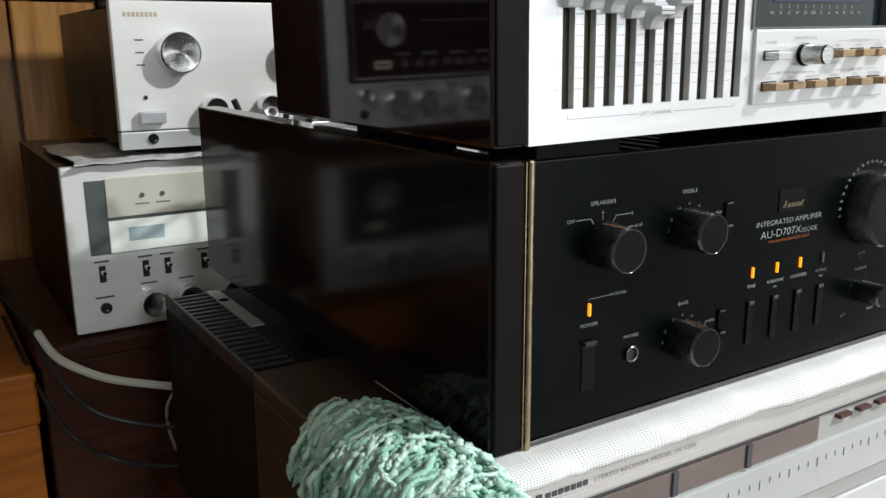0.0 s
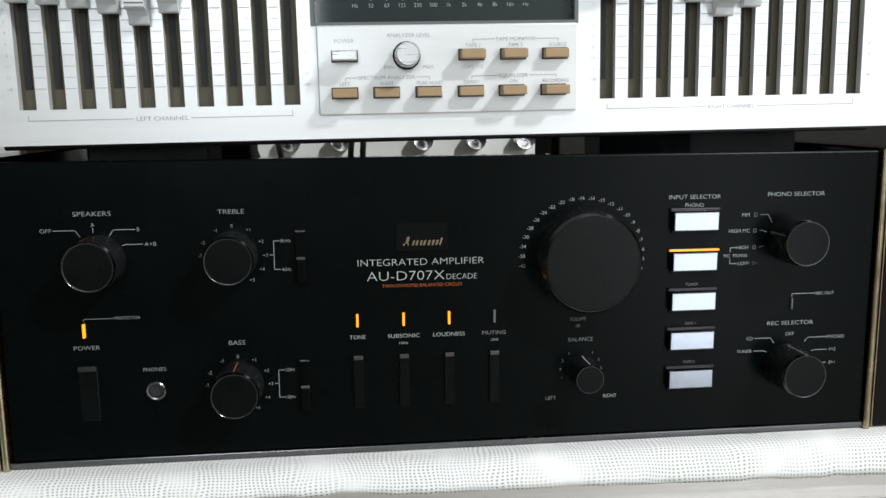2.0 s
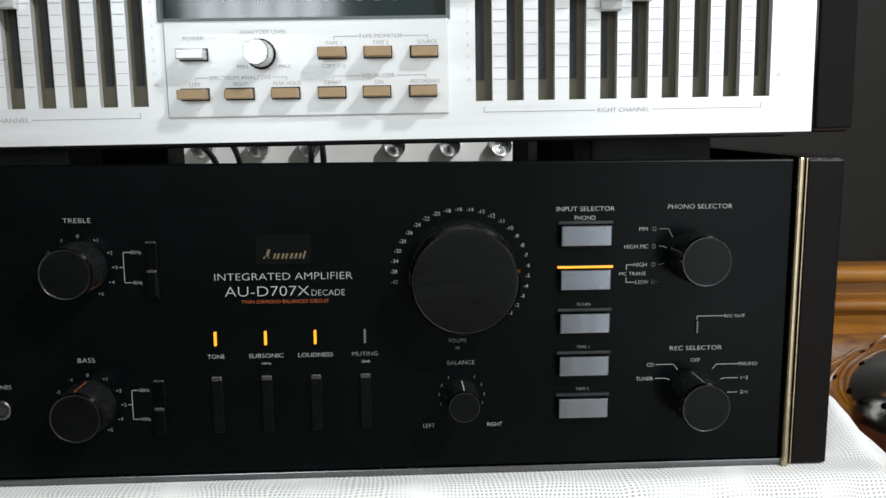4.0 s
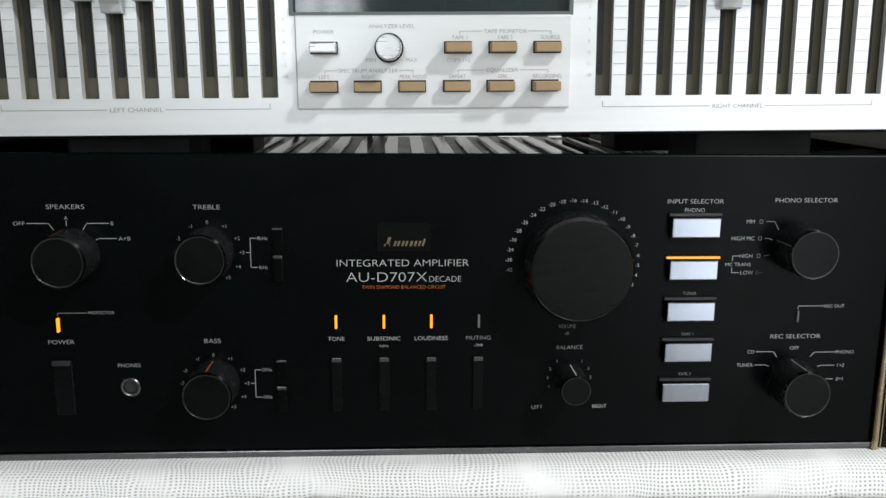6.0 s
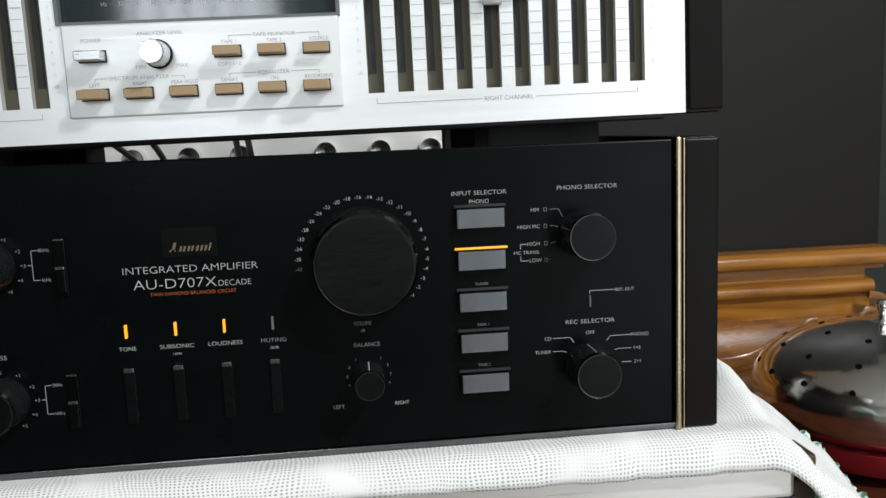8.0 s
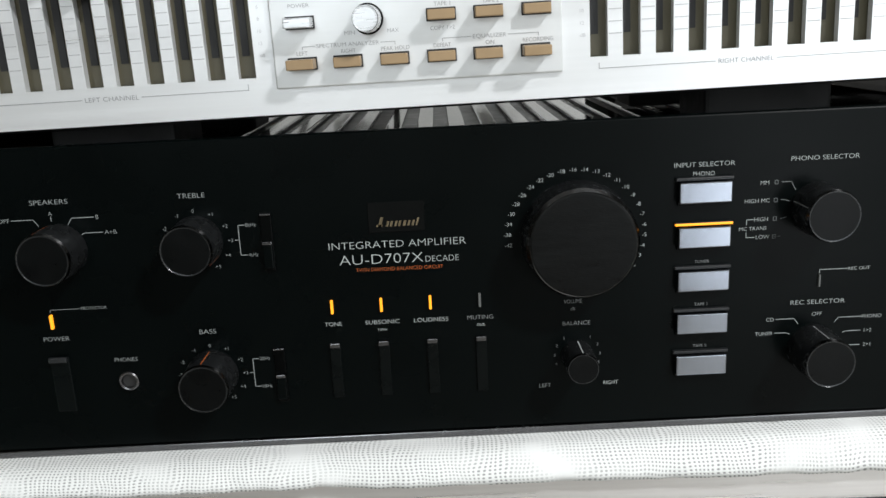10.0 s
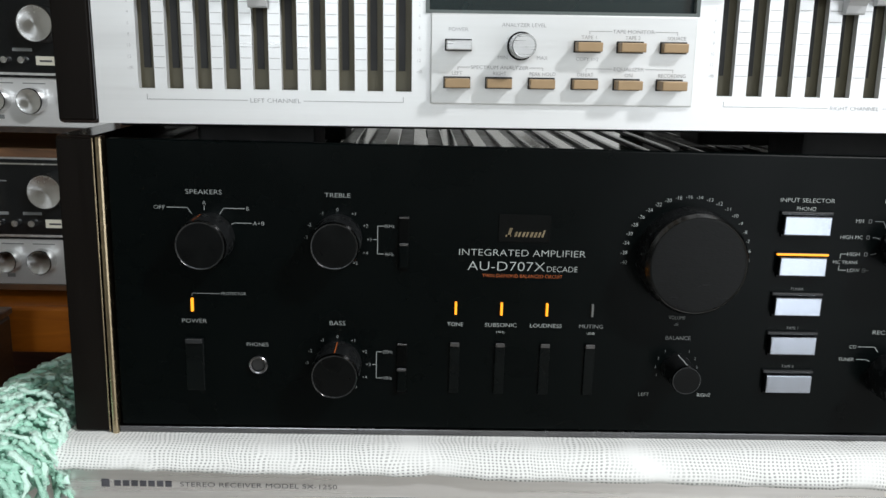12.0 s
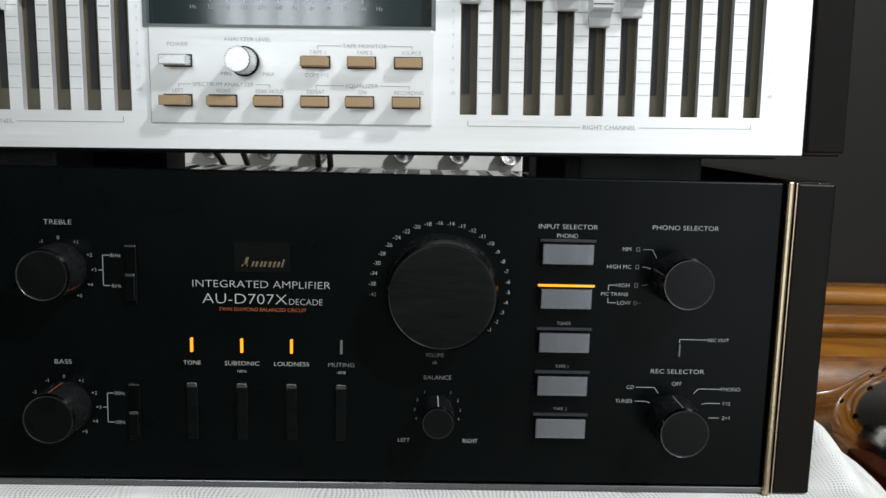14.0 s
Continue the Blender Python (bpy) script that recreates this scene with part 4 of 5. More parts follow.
# ---- knitted cloth between receiver and amplifier ----
cl = bmesh.new()
NX, NY = 170, 48
gridv = []
for j in range(NY + 1):
    row = []
    s = j / NY * 0.15
    for i in range(NX + 1):
        edge = -0.018 + 0.025 * min(1.0, max(0.0, (s - 0.065) / 0.02))
        x = edge + (0.558 - edge) * i / NX
        wob = 0.0009 * noise.noise(Vector((x * 30, s * 25, 1))) + 0.0006 * noise.noise(Vector((x * 120, s * 90, 4)))
        if s < 0.022:
            a = s / 0.022 * math.pi / 2
            y, z = -0.0205 + 0.013 * (1 - math.cos(a)), 0.7868 + 0.0125 * math.sin(a)
            y += wob * 1.0 + 0.0006 * math.sin(x * 45)
            z -= (1 - math.sin(a)) * 0.0105 * (x - 0.18)
            z += (1 - math.sin(a)) * (0.0010 * math.sin(x * 9 + 1) + wob * 0.8)
        else:
            y, z = -0.0075 + (s - 0.022), 0.7993
        rise = min(1.0, max(0.0, (x - 0.470) / 0.018))
        z += 0.013 * rise * rise * (3 - 2 * rise) * min(1.0, max(0.0, (y - 0.004) / 0.05)) * (1 + 0.15 * noise.noise(Vector((x * 30, y * 25, 11))))
        over = max(0.0, x - 0.486)
        drop = 0.0
        if over:
            slope = 0.68 + 0.9 * max(0.0, 0.06 - y)
            drop = slope * over * min(1.0, over / 0.03) + 5.0 * max(0.0, over - 0.045) ** 2
            z += 0.005 * math.sin(min(1.0, over / 0.02) * math.pi) * min(1.0, max(0.0, y + 0.01) / 0.05)
            z += min(1.0, over * 30) * (wob * 2 + 0.005 * noise.noise(Vector((x * 16, y * 22, 7))))
        row.append(cl.verts.new((x + (0.006 * noise.noise(Vector((y * 14, x * 9, 2))) * min(1, over * 30) if over else 0.0), y, z - drop)))
    gridv.append(row)
uv = cl.loops.layers.uv.new("sheet")
place = {}
for j, row in enumerate(gridv):
    for i, v in enumerate(row):
        place[v] = (0.576 * i / NX, 0.15 * j / NY)
for a, b in zip(gridv, gridv[1:]):
    for i in range(NX):
        for lp in cl.faces.new([a[i], a[i + 1], b[i + 1], b[i]]).loops:
            lp[uv].uv = place[lp.vert]
bmesh.ops.recalc_face_normals(cl, faces=cl.faces[:])
me = bpy.data.meshes.new("cloth")
cl.to_mesh(me)
cl.free()
me.polygons.foreach_set("use_smooth", [True] * len(me.polygons))
me.materials.append(CLOTH)
cloth = new("cloth", me)
ORIGIN[cloth.name] = Vector((0, 0, 0))
tagged(cloth, "white knitted cloth runner with mint green tassels over the receiver", "cloth")
sol = cloth.modifiers.new("thickness", "SOLIDIFY")
sol.thickness, sol.offset = 0.0016, -1


def strand(bm, p, d, length, rnd, thick, support):
    """One crinkled strand of yarn that creeps over its support and falls beyond its edge."""
    n = 13
    pts = [p.copy()]
    for k in range(n):
        wild = Vector([rnd.uniform(-1, 1) for _ in range(3)]) * 0.36
        free = not support(p)
        d = (d + wild + Vector((0, 0, -0.36 if free else -0.15))).normalized()
        p = p + d * length / n
        if support(p):
            p.z = max(p.z, 0.7855 + thick)
        pts.append(p.copy())
    seg, fine = 6, pts
    one = bmesh.new()
    rings = []
    for i, q in enumerate(fine):
        t = (fine[min(i + 1, n)] - fine[max(i - 1, 0)]).normalized()
        side = t.cross(Vector((0.3, 0.2, 1))).normalized()
        up = side.cross(t)
        r = thick * rnd.uniform(0.75, 1.25) * (0.5 if i == n else 1.0)
        w = i * 0.5
        rings.append([one.verts.new(q + (side * math.cos(w + 6.2832 * k / seg) * r * 1.25 + up * math.sin(w + 6.2832 * k / seg) * r * 0.8)) for k in range(seg)])
    for a, b in zip(rings, rings[1:]):
        for k in range(seg):
            one.faces.new([a[k], a[(k + 1) % seg], b[(k + 1) % seg], b[k]])
    one.faces.new(rings[-1][::-1])
    return merge(bm, one)


# Fringe heaped against the amplifier's end: strands creep over the heap and hang beyond it.
def heap(y):
    """Half width and half height of the heaped fringe at that depth."""
    f = min(1.0, max(0.0, (y + 0.050) / 0.160))
    k = max(0.12, math.sin(math.pi * (0.10 + 0.84 * f))) ** 0.5
    return 0.029 * k, 0.022 * k * (1.0 - 0.34 * f)


HEAP_X, HEAP_Z = -0.0235, 0.789


def lie(p, lift):
    """Lift a point out of the heap."""
    a, c = heap(p.y)
    u, w = (p.x - HEAP_X) / (a + lift), (p.z - HEAP_Z) / (c + lift)
    m = math.hypot(u, w)
    if m < 1 and -0.052 < p.y < 0.112:
        m = max(m, 0.05)
        p.x, p.z = HEAP_X + u / m * (a + lift), HEAP_Z + w / m * (c + lift)
    p.x = min(p.x, 0.004 - lift) if p.y > 0.0 else p.x
    return p


core = bmesh.new()
rings = []
for j in range(25):
    y = -0.048 + 0.156 * j / 24
    a, c = heap(y)
    a, c = (a - 0.003, c - 0.003) if 0 < j < 24 else (0.002, 0.002)
    rings.append([core.verts.new((HEAP_X + a * math.cos(6.2832 * k / 20), y, HEAP_Z + c * math.sin(6.2832 * k / 20) + 0.002 * noise.noise(Vector((y * 80, k, 3))))) for k in range(20)])
for a, b in zip(rings, rings[1:]):
    for k in range(20):
        core.faces.new([a[k], a[(k + 1) % 20], b[(k + 1) % 20], b[k]])
core.faces.new(rings[0])
core.faces.new(rings[-1][::-1])
bmesh.ops.recalc_face_normals(core, faces=core.faces[:])
part("bunched_hem", core, TASSEL_MAT, cloth, "bunched mint hem", 180)


def fringe_strand(bm, p, d, length, rnd, thick, lift):
    n = 15
    pts = [lie(p.copy(), lift)]
    for k in range(n):
        wild = Vector([rnd.uniform(-1, 1) for _ in range(3)]) * 0.50
        d = (d + wild + Vector((0, 0, -0.30))).normalized()
        p = lie(p + d * length / n, lift + rnd.uniform(-0.0006, 0.0010))
        pts.append(p.copy())
    one, rings, seg = bmesh.new(), [], 6
    for i, q in enumerate(pts):
        t = (pts[min(i + 1, n)] - pts[max(i - 1, 0)])
        t = t.normalized() if t.length > 1e-6 else Vector((0, 0, -1))
        side = t.cross(Vector((0.3, 0.2, 1))).normalized()
        up = side.cross(t)
        r = thick * rnd.uniform(0.6, 1.4) * (0.55 if i == n else 1.0)
        w = i * 0.5
        rings.append([one.verts.new(q + (side * math.cos(w + 6.2832 * k / seg) * r * 1.2 + up * math.sin(w + 6.2832 * k / seg) * r * 0.85)) for k in range(seg)])
    for a, b in zip(rings, rings[1:]):
        for k in range(seg):
            one.faces.new([a[k], a[(k + 1) % seg], b[(k + 1) % seg], b[k]])
    one.faces.new(rings[-1][::-1])
    return merge(bm, one)


rnd = random.Random(5)
inner = None
for n in range(60):
    f = n / 59
    y = -0.040 + 0.140 * f
    a, c = heap(y)
    for k in range(11):
        turn = radians(rnd.uniform(20, 178))
        yy = y + rnd.uniform(-0.010, 0.010)
        root = Vector((HEAP_X + a * math.cos(turn), yy, HEAP_Z + c * math.sin(turn)))
        way = Vector((-0.75 + rnd.uniform(-0.2, 0.2), -0.50 + rnd.uniform(-0.3, 0.3) + 0.6 * max(0.0, f - 0.6), -0.25 + rnd.uniform(-0.2, 0.2))).normalized()
        thick = rnd.uniform(0.0013, 0.0021)
        if k < 4:
            bm = fringe_strand(None, root, way, rnd.uniform(0.028, 0.048), rnd, thick, rnd.uniform(0.001, 0.0045))
            part("tassel", bm, YARN_PALE if rnd.random() < 0.6 else TASSEL_MAT, cloth, "crinkled mint green yarn tassel", 180)
        else:
            inner = fringe_strand(inner, root, way, rnd.uniform(0.020, 0.036), rnd, thick, rnd.uniform(-0.001, 0.0015))
for n in range(9):
    a, c = heap(0.060 + 0.004 * n)
    root = Vector((HEAP_X + rnd.uniform(-0.012, 0.012), 0.060 + 0.004 * n, HEAP_Z + c * 0.8))
    bm = fringe_strand(None, root, Vector((-0.5, 0.5, 0.85 + rnd.uniform(-0.2, 0.2))).normalized(), rnd.uniform(0.016, 0.030), rnd, 0.0014, 0.002)
    part("tassel", bm, YARN_PALE, cloth, "crinkled mint green yarn tassel", 180)
tagged(part("inner_fringe", inner, TASSEL_MAT, cloth, "dense mint green fringe", 180), kind="stuff")
for n in range(16):
    y = -0.006 + 0.0135 * n
    rise = 0.013 * min(1.0, max(0.0, (y - 0.004) / 0.05))
    for k in range(6 if n < 8 else 2):
        root = Vector((0.560 + rnd.uniform(-0.006, 0.004), y + rnd.uniform(-0.006, 0.006), 0.7410 + rise - 0.07 * max(0.0, 0.06 - y) + rnd.uniform(-0.004, 0.004)))
        bm = strand(None, root, Vector((0.35, rnd.uniform(-0.5, 0.3), -0.5)).normalized(), rnd.uniform(0.028, 0.045), rnd, rnd.uniform(0.0018, 0.0027), lambda p: False)
        part("tassel", bm, YARN_PALE if rnd.random() < 0.6 else TASSEL_MAT, cloth, "crinkled mint green yarn tassel", 180)


# ---- the two receivers on the stand ----
def dial_receiver(right, bottom, height, case_mat, case_label, wide=0.52):
    y = 0.72
    x0 = right - wide
    r = thing("receiver", ((x0 + right) / 2, y + 0.15, bottom), f"silver-faced receiver with a black dial in a {case_label} case", "receiver", "receivers on the stand")
    part("case", box(x0 - 0.004, right + 0.004, y + 0.004, y + 0.33, bottom + 0.004, bottom + height + 0.008, 0.002), case_mat, r, f"{case_label} case")
    rim = plate([x0 - 0.007, x0 + 0.001, right - 0.001, right + 0.007], [bottom - 0.004, bottom + 0.003, bottom + height - 0.001, bottom + height + 0.010], {(1, 1)}, y - 0.005, y + 0.006)
    part("case_rim", rim, case_mat, r)
    fp = part("face_plate", box(x0, right, y - 0.001, y + 0.006, bottom + 0.003, bottom + height, 0.0008), SILVER, r)
    wz0, wz1, wx1 = bottom + 0.064, bottom + height - 0.004, right - 0.031
    win = part("dial_window", box(x0 + 0.03, wx1, y - 0.004, y, wz0, wz1, 0.001), MIDNIGHT, r, "glossy black dial window")
    ol = plate([x0 + 0.036, x0 + 0.0378, wx1 - 0.0098, wx1 - 0.0078], [wz0 + 0.0035, wz0 + 0.0065, wz1 - 0.0065, wz1 - 0.0045], {(1, 1)}, y - 0.0046, y - 0.0038)
    part("dial_outline", ol, ALUMINIUM, win, "thin silver outline")
    kx = right - 0.099
    knob(kx + 0.015, bottom + 0.130, 0.0225, 0.020, r, mat=ALUMINIUM, pointer=None, y=y - 0.004)
    part("badge", box(kx + 0.006, kx + 0.031, y - 0.0052, y - 0.003, bottom + 0.080, bottom + 0.091, 0.0004), CREAM, win, "small white badge")
    part("badge_mark", box(kx + 0.011, kx + 0.026, y - 0.0056, y - 0.005, bottom + 0.0842, bottom + 0.0864), PRINT_DARK, win)
    for i in range(11):
        bx = kx - 0.010 - i * 0.0212
        b_ = lathe(bx, bottom + 0.086, [(0.0045, y - 0.004), (0.0045, y - 0.0105), (0.0039, y - 0.0115), (0, y - 0.0115)], 20)
        part("push_knob", b_, ALUMINIUM, win, smooth=True)
        if i % 2 == 0:
            part("printed_bar", box(bx - 0.012, bx + 0.012, y - 0.0047, y - 0.0040, bottom + 0.0965, bottom + 0.1005), PRINT_DIM, win)
    part("dial_scale", box(x0 + 0.05, kx - 0.04, y - 0.0046, y - 0.0040, bottom + 0.140, bottom + 0.1414), PRINT_DIM, win)
    for dx, kr, dz in ((-0.001, 0.0160, 0.0), (-0.044, 0.0140, 0.0), (-0.079, 0.0078, 0.0155), (-0.079, 0.0078, -0.0125), (-0.120, 0.0160, 0.0), (-0.160, 0.0078, 0.0155), (-0.160, 0.0078, -0.0125), (-0.205, 0.0160, 0.0), (-0.260, 0.0160, 0.0), (-0.320, 0.0160, 0.0)):
        knob(kx + dx, bottom + 0.036 + dz, kr, 0.018, r, mat=ALUMINIUM, pointer=None, y=y - 0.001)
    for i in range(8):
        part("printed_bar", box(kx - 0.014 - i * 0.040, kx + 0.014 - i * 0.040, y - 0.0014, y - 0.001, bottom + 0.0568, bottom + 0.0580), PRINT_DIM, fp)
    part("switch_mark", box(kx - 0.050, kx - 0.040, y - 0.0016, y - 0.001, bottom + 0.0125, bottom + 0.0175), PRINT_DIM, fp)
    knob(right - 0.0520, bottom + 0.0480, 0.0082, 0.015, r, mat=ALUMINIUM, pointer=None, y=y - 0.001)
    part("phones_jack", lathe(right - 0.0510, bottom + 0.0235, [(0.0062, y - 0.001), (0.0062, y - 0.003), (0.0040, y - 0.003), (0.0040, y - 0.0012), (0, y - 0.0012)], 24), SLOT_DARK, r, smooth=True)
    for fx in (x0 + 0.05, right - 0.05):
        for fy in (y + 0.03, y + 0.28):
            part("foot", lathe(fx, 0, [(0, bottom - 0.014), (0.014, bottom - 0.014), (0.015, bottom + 0.005), (0, bottom + 0.005)], 16, axis="z", cy=fy), BLACK_RUBBER, r)
    return r


for r in (dial_receiver(-0.2055, 0.6705, 0.1725, WALNUT, "walnut brown"), dial_receiver(-0.2020, 0.8775, 0.1745, DARK_CASE_WOOD, "dark brown")):
    pivot = Vector((0.071, -0.416, 0.971))
    r.location = pivot + (r.location - pivot) * 0.894
    r.scale = (0.894, 0.894, 0.894)

# ---- tuner, silver amplifier and small deck on the cabinet ----
TY = 0.556
tun = thing("tuner", (0.11, TY + 0.15, 0.722), "silver-faced tuner with a cream dial in a black case", "tuner")
part("case", box(-0.095, 0.333, TY + 0.006, TY + 0.32, 0.728, 0.889, 0.002), BLACK_CASE, tun)
tf = part("face_plate", box(-0.097, 0.335, TY - 0.002, TY + 0.008, 0.725, 0.892, 0.0015), FACE_SILVER, tun)
part("window_recess", box(-0.077, 0.315, TY - 0.0030, TY, 0.8035, 0.8775, 0.0006), GREEN_GREY, tun, "green-grey window surround")
part("dial_top", box(-0.058, 0.296, TY - 0.0045, TY - 0.0025, 0.8400, 0.8790, 0.0006), CREAM, tun, "cream upper dial panel")
dl = part("dial", box(-0.058, 0.296, TY - 0.0050, TY - 0.0025, 0.8045, 0.8365, 0.0006), DIAL_LIT, tun, "pale lit dial")
part("dial_label", box(-0.040, -0.005, TY - 0.0056, TY - 0.0045, 0.8150, 0.8290, 0.0003), material("pale_blue_label", (0.55, 0.68, 0.70), 0.4), dl, "pale blue dial label")
for bx in (-0.024, -0.004):
    part("indicator", lathe(bx, 0.8600, [(0.0024, TY - 0.0045), (0.0022, TY - 0.006), (0, TY - 0.006)], 16), SLOT_OLIVE, tun, smooth=True)
    part("printed_bar", box(bx - 0.007, bx + 0.007, TY - 0.0049, TY - 0.0045, 0.8508, 0.8522), PRINT_DIM, tun)
for bx in (-0.068, -0.026, -0.004, 0.034, 0.06, 0.09):
    sw = part("toggle_switch", box(bx - 0.0032, bx + 0.0032, TY - 0.0035, TY, 0.7755, 0.7925, 0.0008), SLOT_DARK, tun)
    part("lever", lathe(bx, 0.787, [(0.0020, TY - 0.003), (0.0024, TY - 0.013), (0.0018, TY - 0.014), (0, TY - 0.014)], 12), CHROME, sw, smooth=True)
    part("printed_bar", box(bx - 0.007, bx + 0.007, TY - 0.0025, TY - 0.002, 0.7960, 0.7976), PRINT_DARK, tun)
for bx in (-0.024, 0.0135, 0.06, 0.12):
    knob(bx, 0.7500, 0.0125, 0.022, tun, mat=ALUMINIUM, pointer=None, y=TY - 0.002)
    part("printed_bar", box(bx - 0.008, bx + 0.008, TY - 0.0025, TY - 0.002, 0.7680, 0.7694), PRINT_DARK, tun)
part("phones_jack", lathe(-0.068, 0.7490, [(0.0056, TY - 0.002), (0.0056, TY - 0.0045), (0.0036, TY - 0.0045), (0.0036, TY - 0.0022), (0, TY - 0.0022)], 24), CHROME_DARK, tun, "headphone socket", True)
part("printed_bar", box(-0.077, -0.059, TY - 0.0025, TY - 0.002, 0.7594, 0.7610), PRINT_DARK, tun)

bag = bmesh.new()
pts = []
for j in range(13):
    row = []
    for i in range(25):
        x, y = -0.085 + 0.22 * i / 24, TY - 0.012 + 0.20 * j / 12
        z = 0.8925 + 0.0065 * (0.5 + 0.5 * noise.noise(Vector((x * 22, y * 22, 3)))) + 0.003 * noise.noise(Vector((x * 70, y * 60, 9)))
        row.append(bag.verts.new((x + 0.01 * noise.noise(Vector((y * 20, x, 1))), y + 0.008 * noise.noise(Vector((x * 25, 2, y))), z)))
    pts.append(row)
for a, b in zip(pts, pts[1:]):
    for i in range(24):
        bag.faces.new([a[i], a[i + 1], b[i + 1], b[i]])
bag_ob = setting("plastic_bag", bag, PAPER, "crumpled white plastic bag lying on the tuner", "bag", "thing")
bag_ob.modifiers.new("thickness", "SOLIDIFY").thickness = 0.0012

A2 = 0.565
a2 = thing("silver_amplifier", (0.178, A2 + 0.15, 0.903), "silver-faced integrated amplifier with a large turned knob", "amplifier")
part("case", box(-0.030, 0.387, A2 + 0.008, A2 + 0.33, 0.906, 1.044, 0.002), BLACK_CASE, a2)
af = part("face_plate", box(-0.037, 0.393, A2 - 0.002, A2 + 0.010, 0.9225, 1.048, 0.0015), FACE_SILVER, a2)
part("lower_plate", box(-0.037, 0.393, A2 - 0.0015, A2 + 0.010, 0.9040, 0.9215, 0.0010), SILVER_SUB, a2)
knob(0.0235, 0.998, 0.0200, 0.020, a2, mat=ALUMINIUM, pointer=None, y=A2 - 0.002)
knob(0.1500, 0.998, 0.0200, 0.020, a2, mat=ALUMINIUM, pointer=None, y=A2 - 0.002)
knob(0.3000, 0.998, 0.0200, 0.020, a2, mat=ALUMINIUM, pointer=None, y=A2 - 0.002)
part("power_key", box(-0.019, 0.007, A2 - 0.012, A2, 0.9295, 0.9415, 0.0015), CAP, a2, "pale power key")
for kx in (0.056, 0.115, 0.170, 0.262, 0.322, 0.378):
    knob(kx, 0.9415, 0.0115, 0.020, a2, mat=ALUMINIUM, pointer=None, y=A2 - 0.002)
part("phones_jack", lathe(-0.0060, 0.9140, [(0.0052, A2 - 0.0015), (0.0052, A2 - 0.004), (0.0034, A2 - 0.004), (0.0034, A2 - 0.0018), (0, A2 - 0.0018)], 24), CHROME_DARK, a2, smooth=True)
part("indicator", lathe(-0.010, 0.9550, [(0.0022, A2 - 0.002), (0.0020, A2 - 0.0035), (0, A2 - 0.0035)], 14), CHROME_DARK, a2)
mk = bmesh.new()
for i in range(8):
    box(-0.025 + i * 0.0042, -0.0222 + i * 0.0042, A2 - 0.0024, A2 - 0.002, 1.0325, 1.0370, 0, mk)
part("makers_mark", mk, material("pale_gold_print", (0.55, 0.46, 0.34), 0.5), af, "plain pale gold mark")
for z in (0.986, 0.998, 1.010):
    part("printed_bar", box(-0.016, -0.008, A2 - 0.0024, A2 - 0.002, z, z + 0.0012), PRINT_DARK, af)
for fx in (0.0, 0.35):
    part("foot", lathe(fx, 0, [(0, 0.895), (0.014, 0.895), (0.015, 0.907), (0, 0.907)], 16, axis="z", cy=A2 + 0.05), BLACK_RUBBER, a2)
    part("foot", lathe(fx, 0, [(0, 0.895), (0.014, 0.895), (0.015, 0.907), (0, 0.907)], 16, axis="z", cy=A2 + 0.28), BLACK_RUBBER, a2)

deck = thing("small_deck", (0.178, A2 + 0.15, 1.055), "silver-faced deck with a black side panel on the silver amplifier", "deck")
part("case", box(-0.075, 0.387, A2 + 0.010, A2 + 0.25, 1.056, 1.190, 0.002), BLACK_CASE, deck)
part("case_wing", box(-0.105, -0.030, A2 + 0.015, A2 + 0.24, 1.056, 1.190, 0.003), DARK_CASE_WOOD, deck)
df = part("face_plate", box(-0.037, 0.045, A2 - 0.002, A2 + 0.010, 1.062, 1.195, 0.0015), FACE_SILVER, deck)
part("cassette_door", box(0.030, 0.393, A2 - 0.004, A2 + 0.010, 1.075, 1.195, 0.002), MIDNIGHT, deck, "black cassette door")
part("lower_rail", box(-0.037, 0.393, A2 - 0.002, A2 + 0.010, 1.062, 1.074, 0.001), SILVER, deck)
part("phones_jack", lathe(-0.013, 1.0805, [(0.0055, A2 - 0.002), (0.0055, A2 - 0.0045), (0.0036, A2 - 0.0045), (0.0036, A2 - 0.0022), (0, A2 - 0.0022)], 24), CHROME_DARK, deck, smooth=True)
knob(0.0090, 1.0805, 0.0065, 0.014, deck, mat=CHROME_DARK, pointer=None, y=A2 - 0.002)
part("indicator", lathe(0.027, 1.0790, [(0.0018, A2 - 0.002), (0.0016, A2 - 0.0035), (0, A2 - 0.0035)], 14), CHROME_DARK, deck)
for fx in (0.0, 0.35):
    for fy in (0.04, 0.2):
        part("foot", lathe(fx, 0, [(0, 1.0478), (0.012, 1.0478), (0.013, 1.057), (0, 1.057)], 16, axis="z", cy=A2 + fy), GOLD, deck, "small brass foot")

for ob_, shift in ((tun, (0.006, 0.014, -0.0105)), (bag_ob, (0.006, 0.014, -0.0105)), (a2, (0.007, 0.016, -0.0110)), (deck, (0.007, 0.016, -0.0110))):
    ob_.location = ob_.location + Vector(shift)

# ---- cables ----
def cable(name, points, radius, mat, label, flat=1.0):
    c = thing(name, points[0], label, "cable")
    part("cord", tube(points, radius, 8, flat), mat, c, smooth=True)


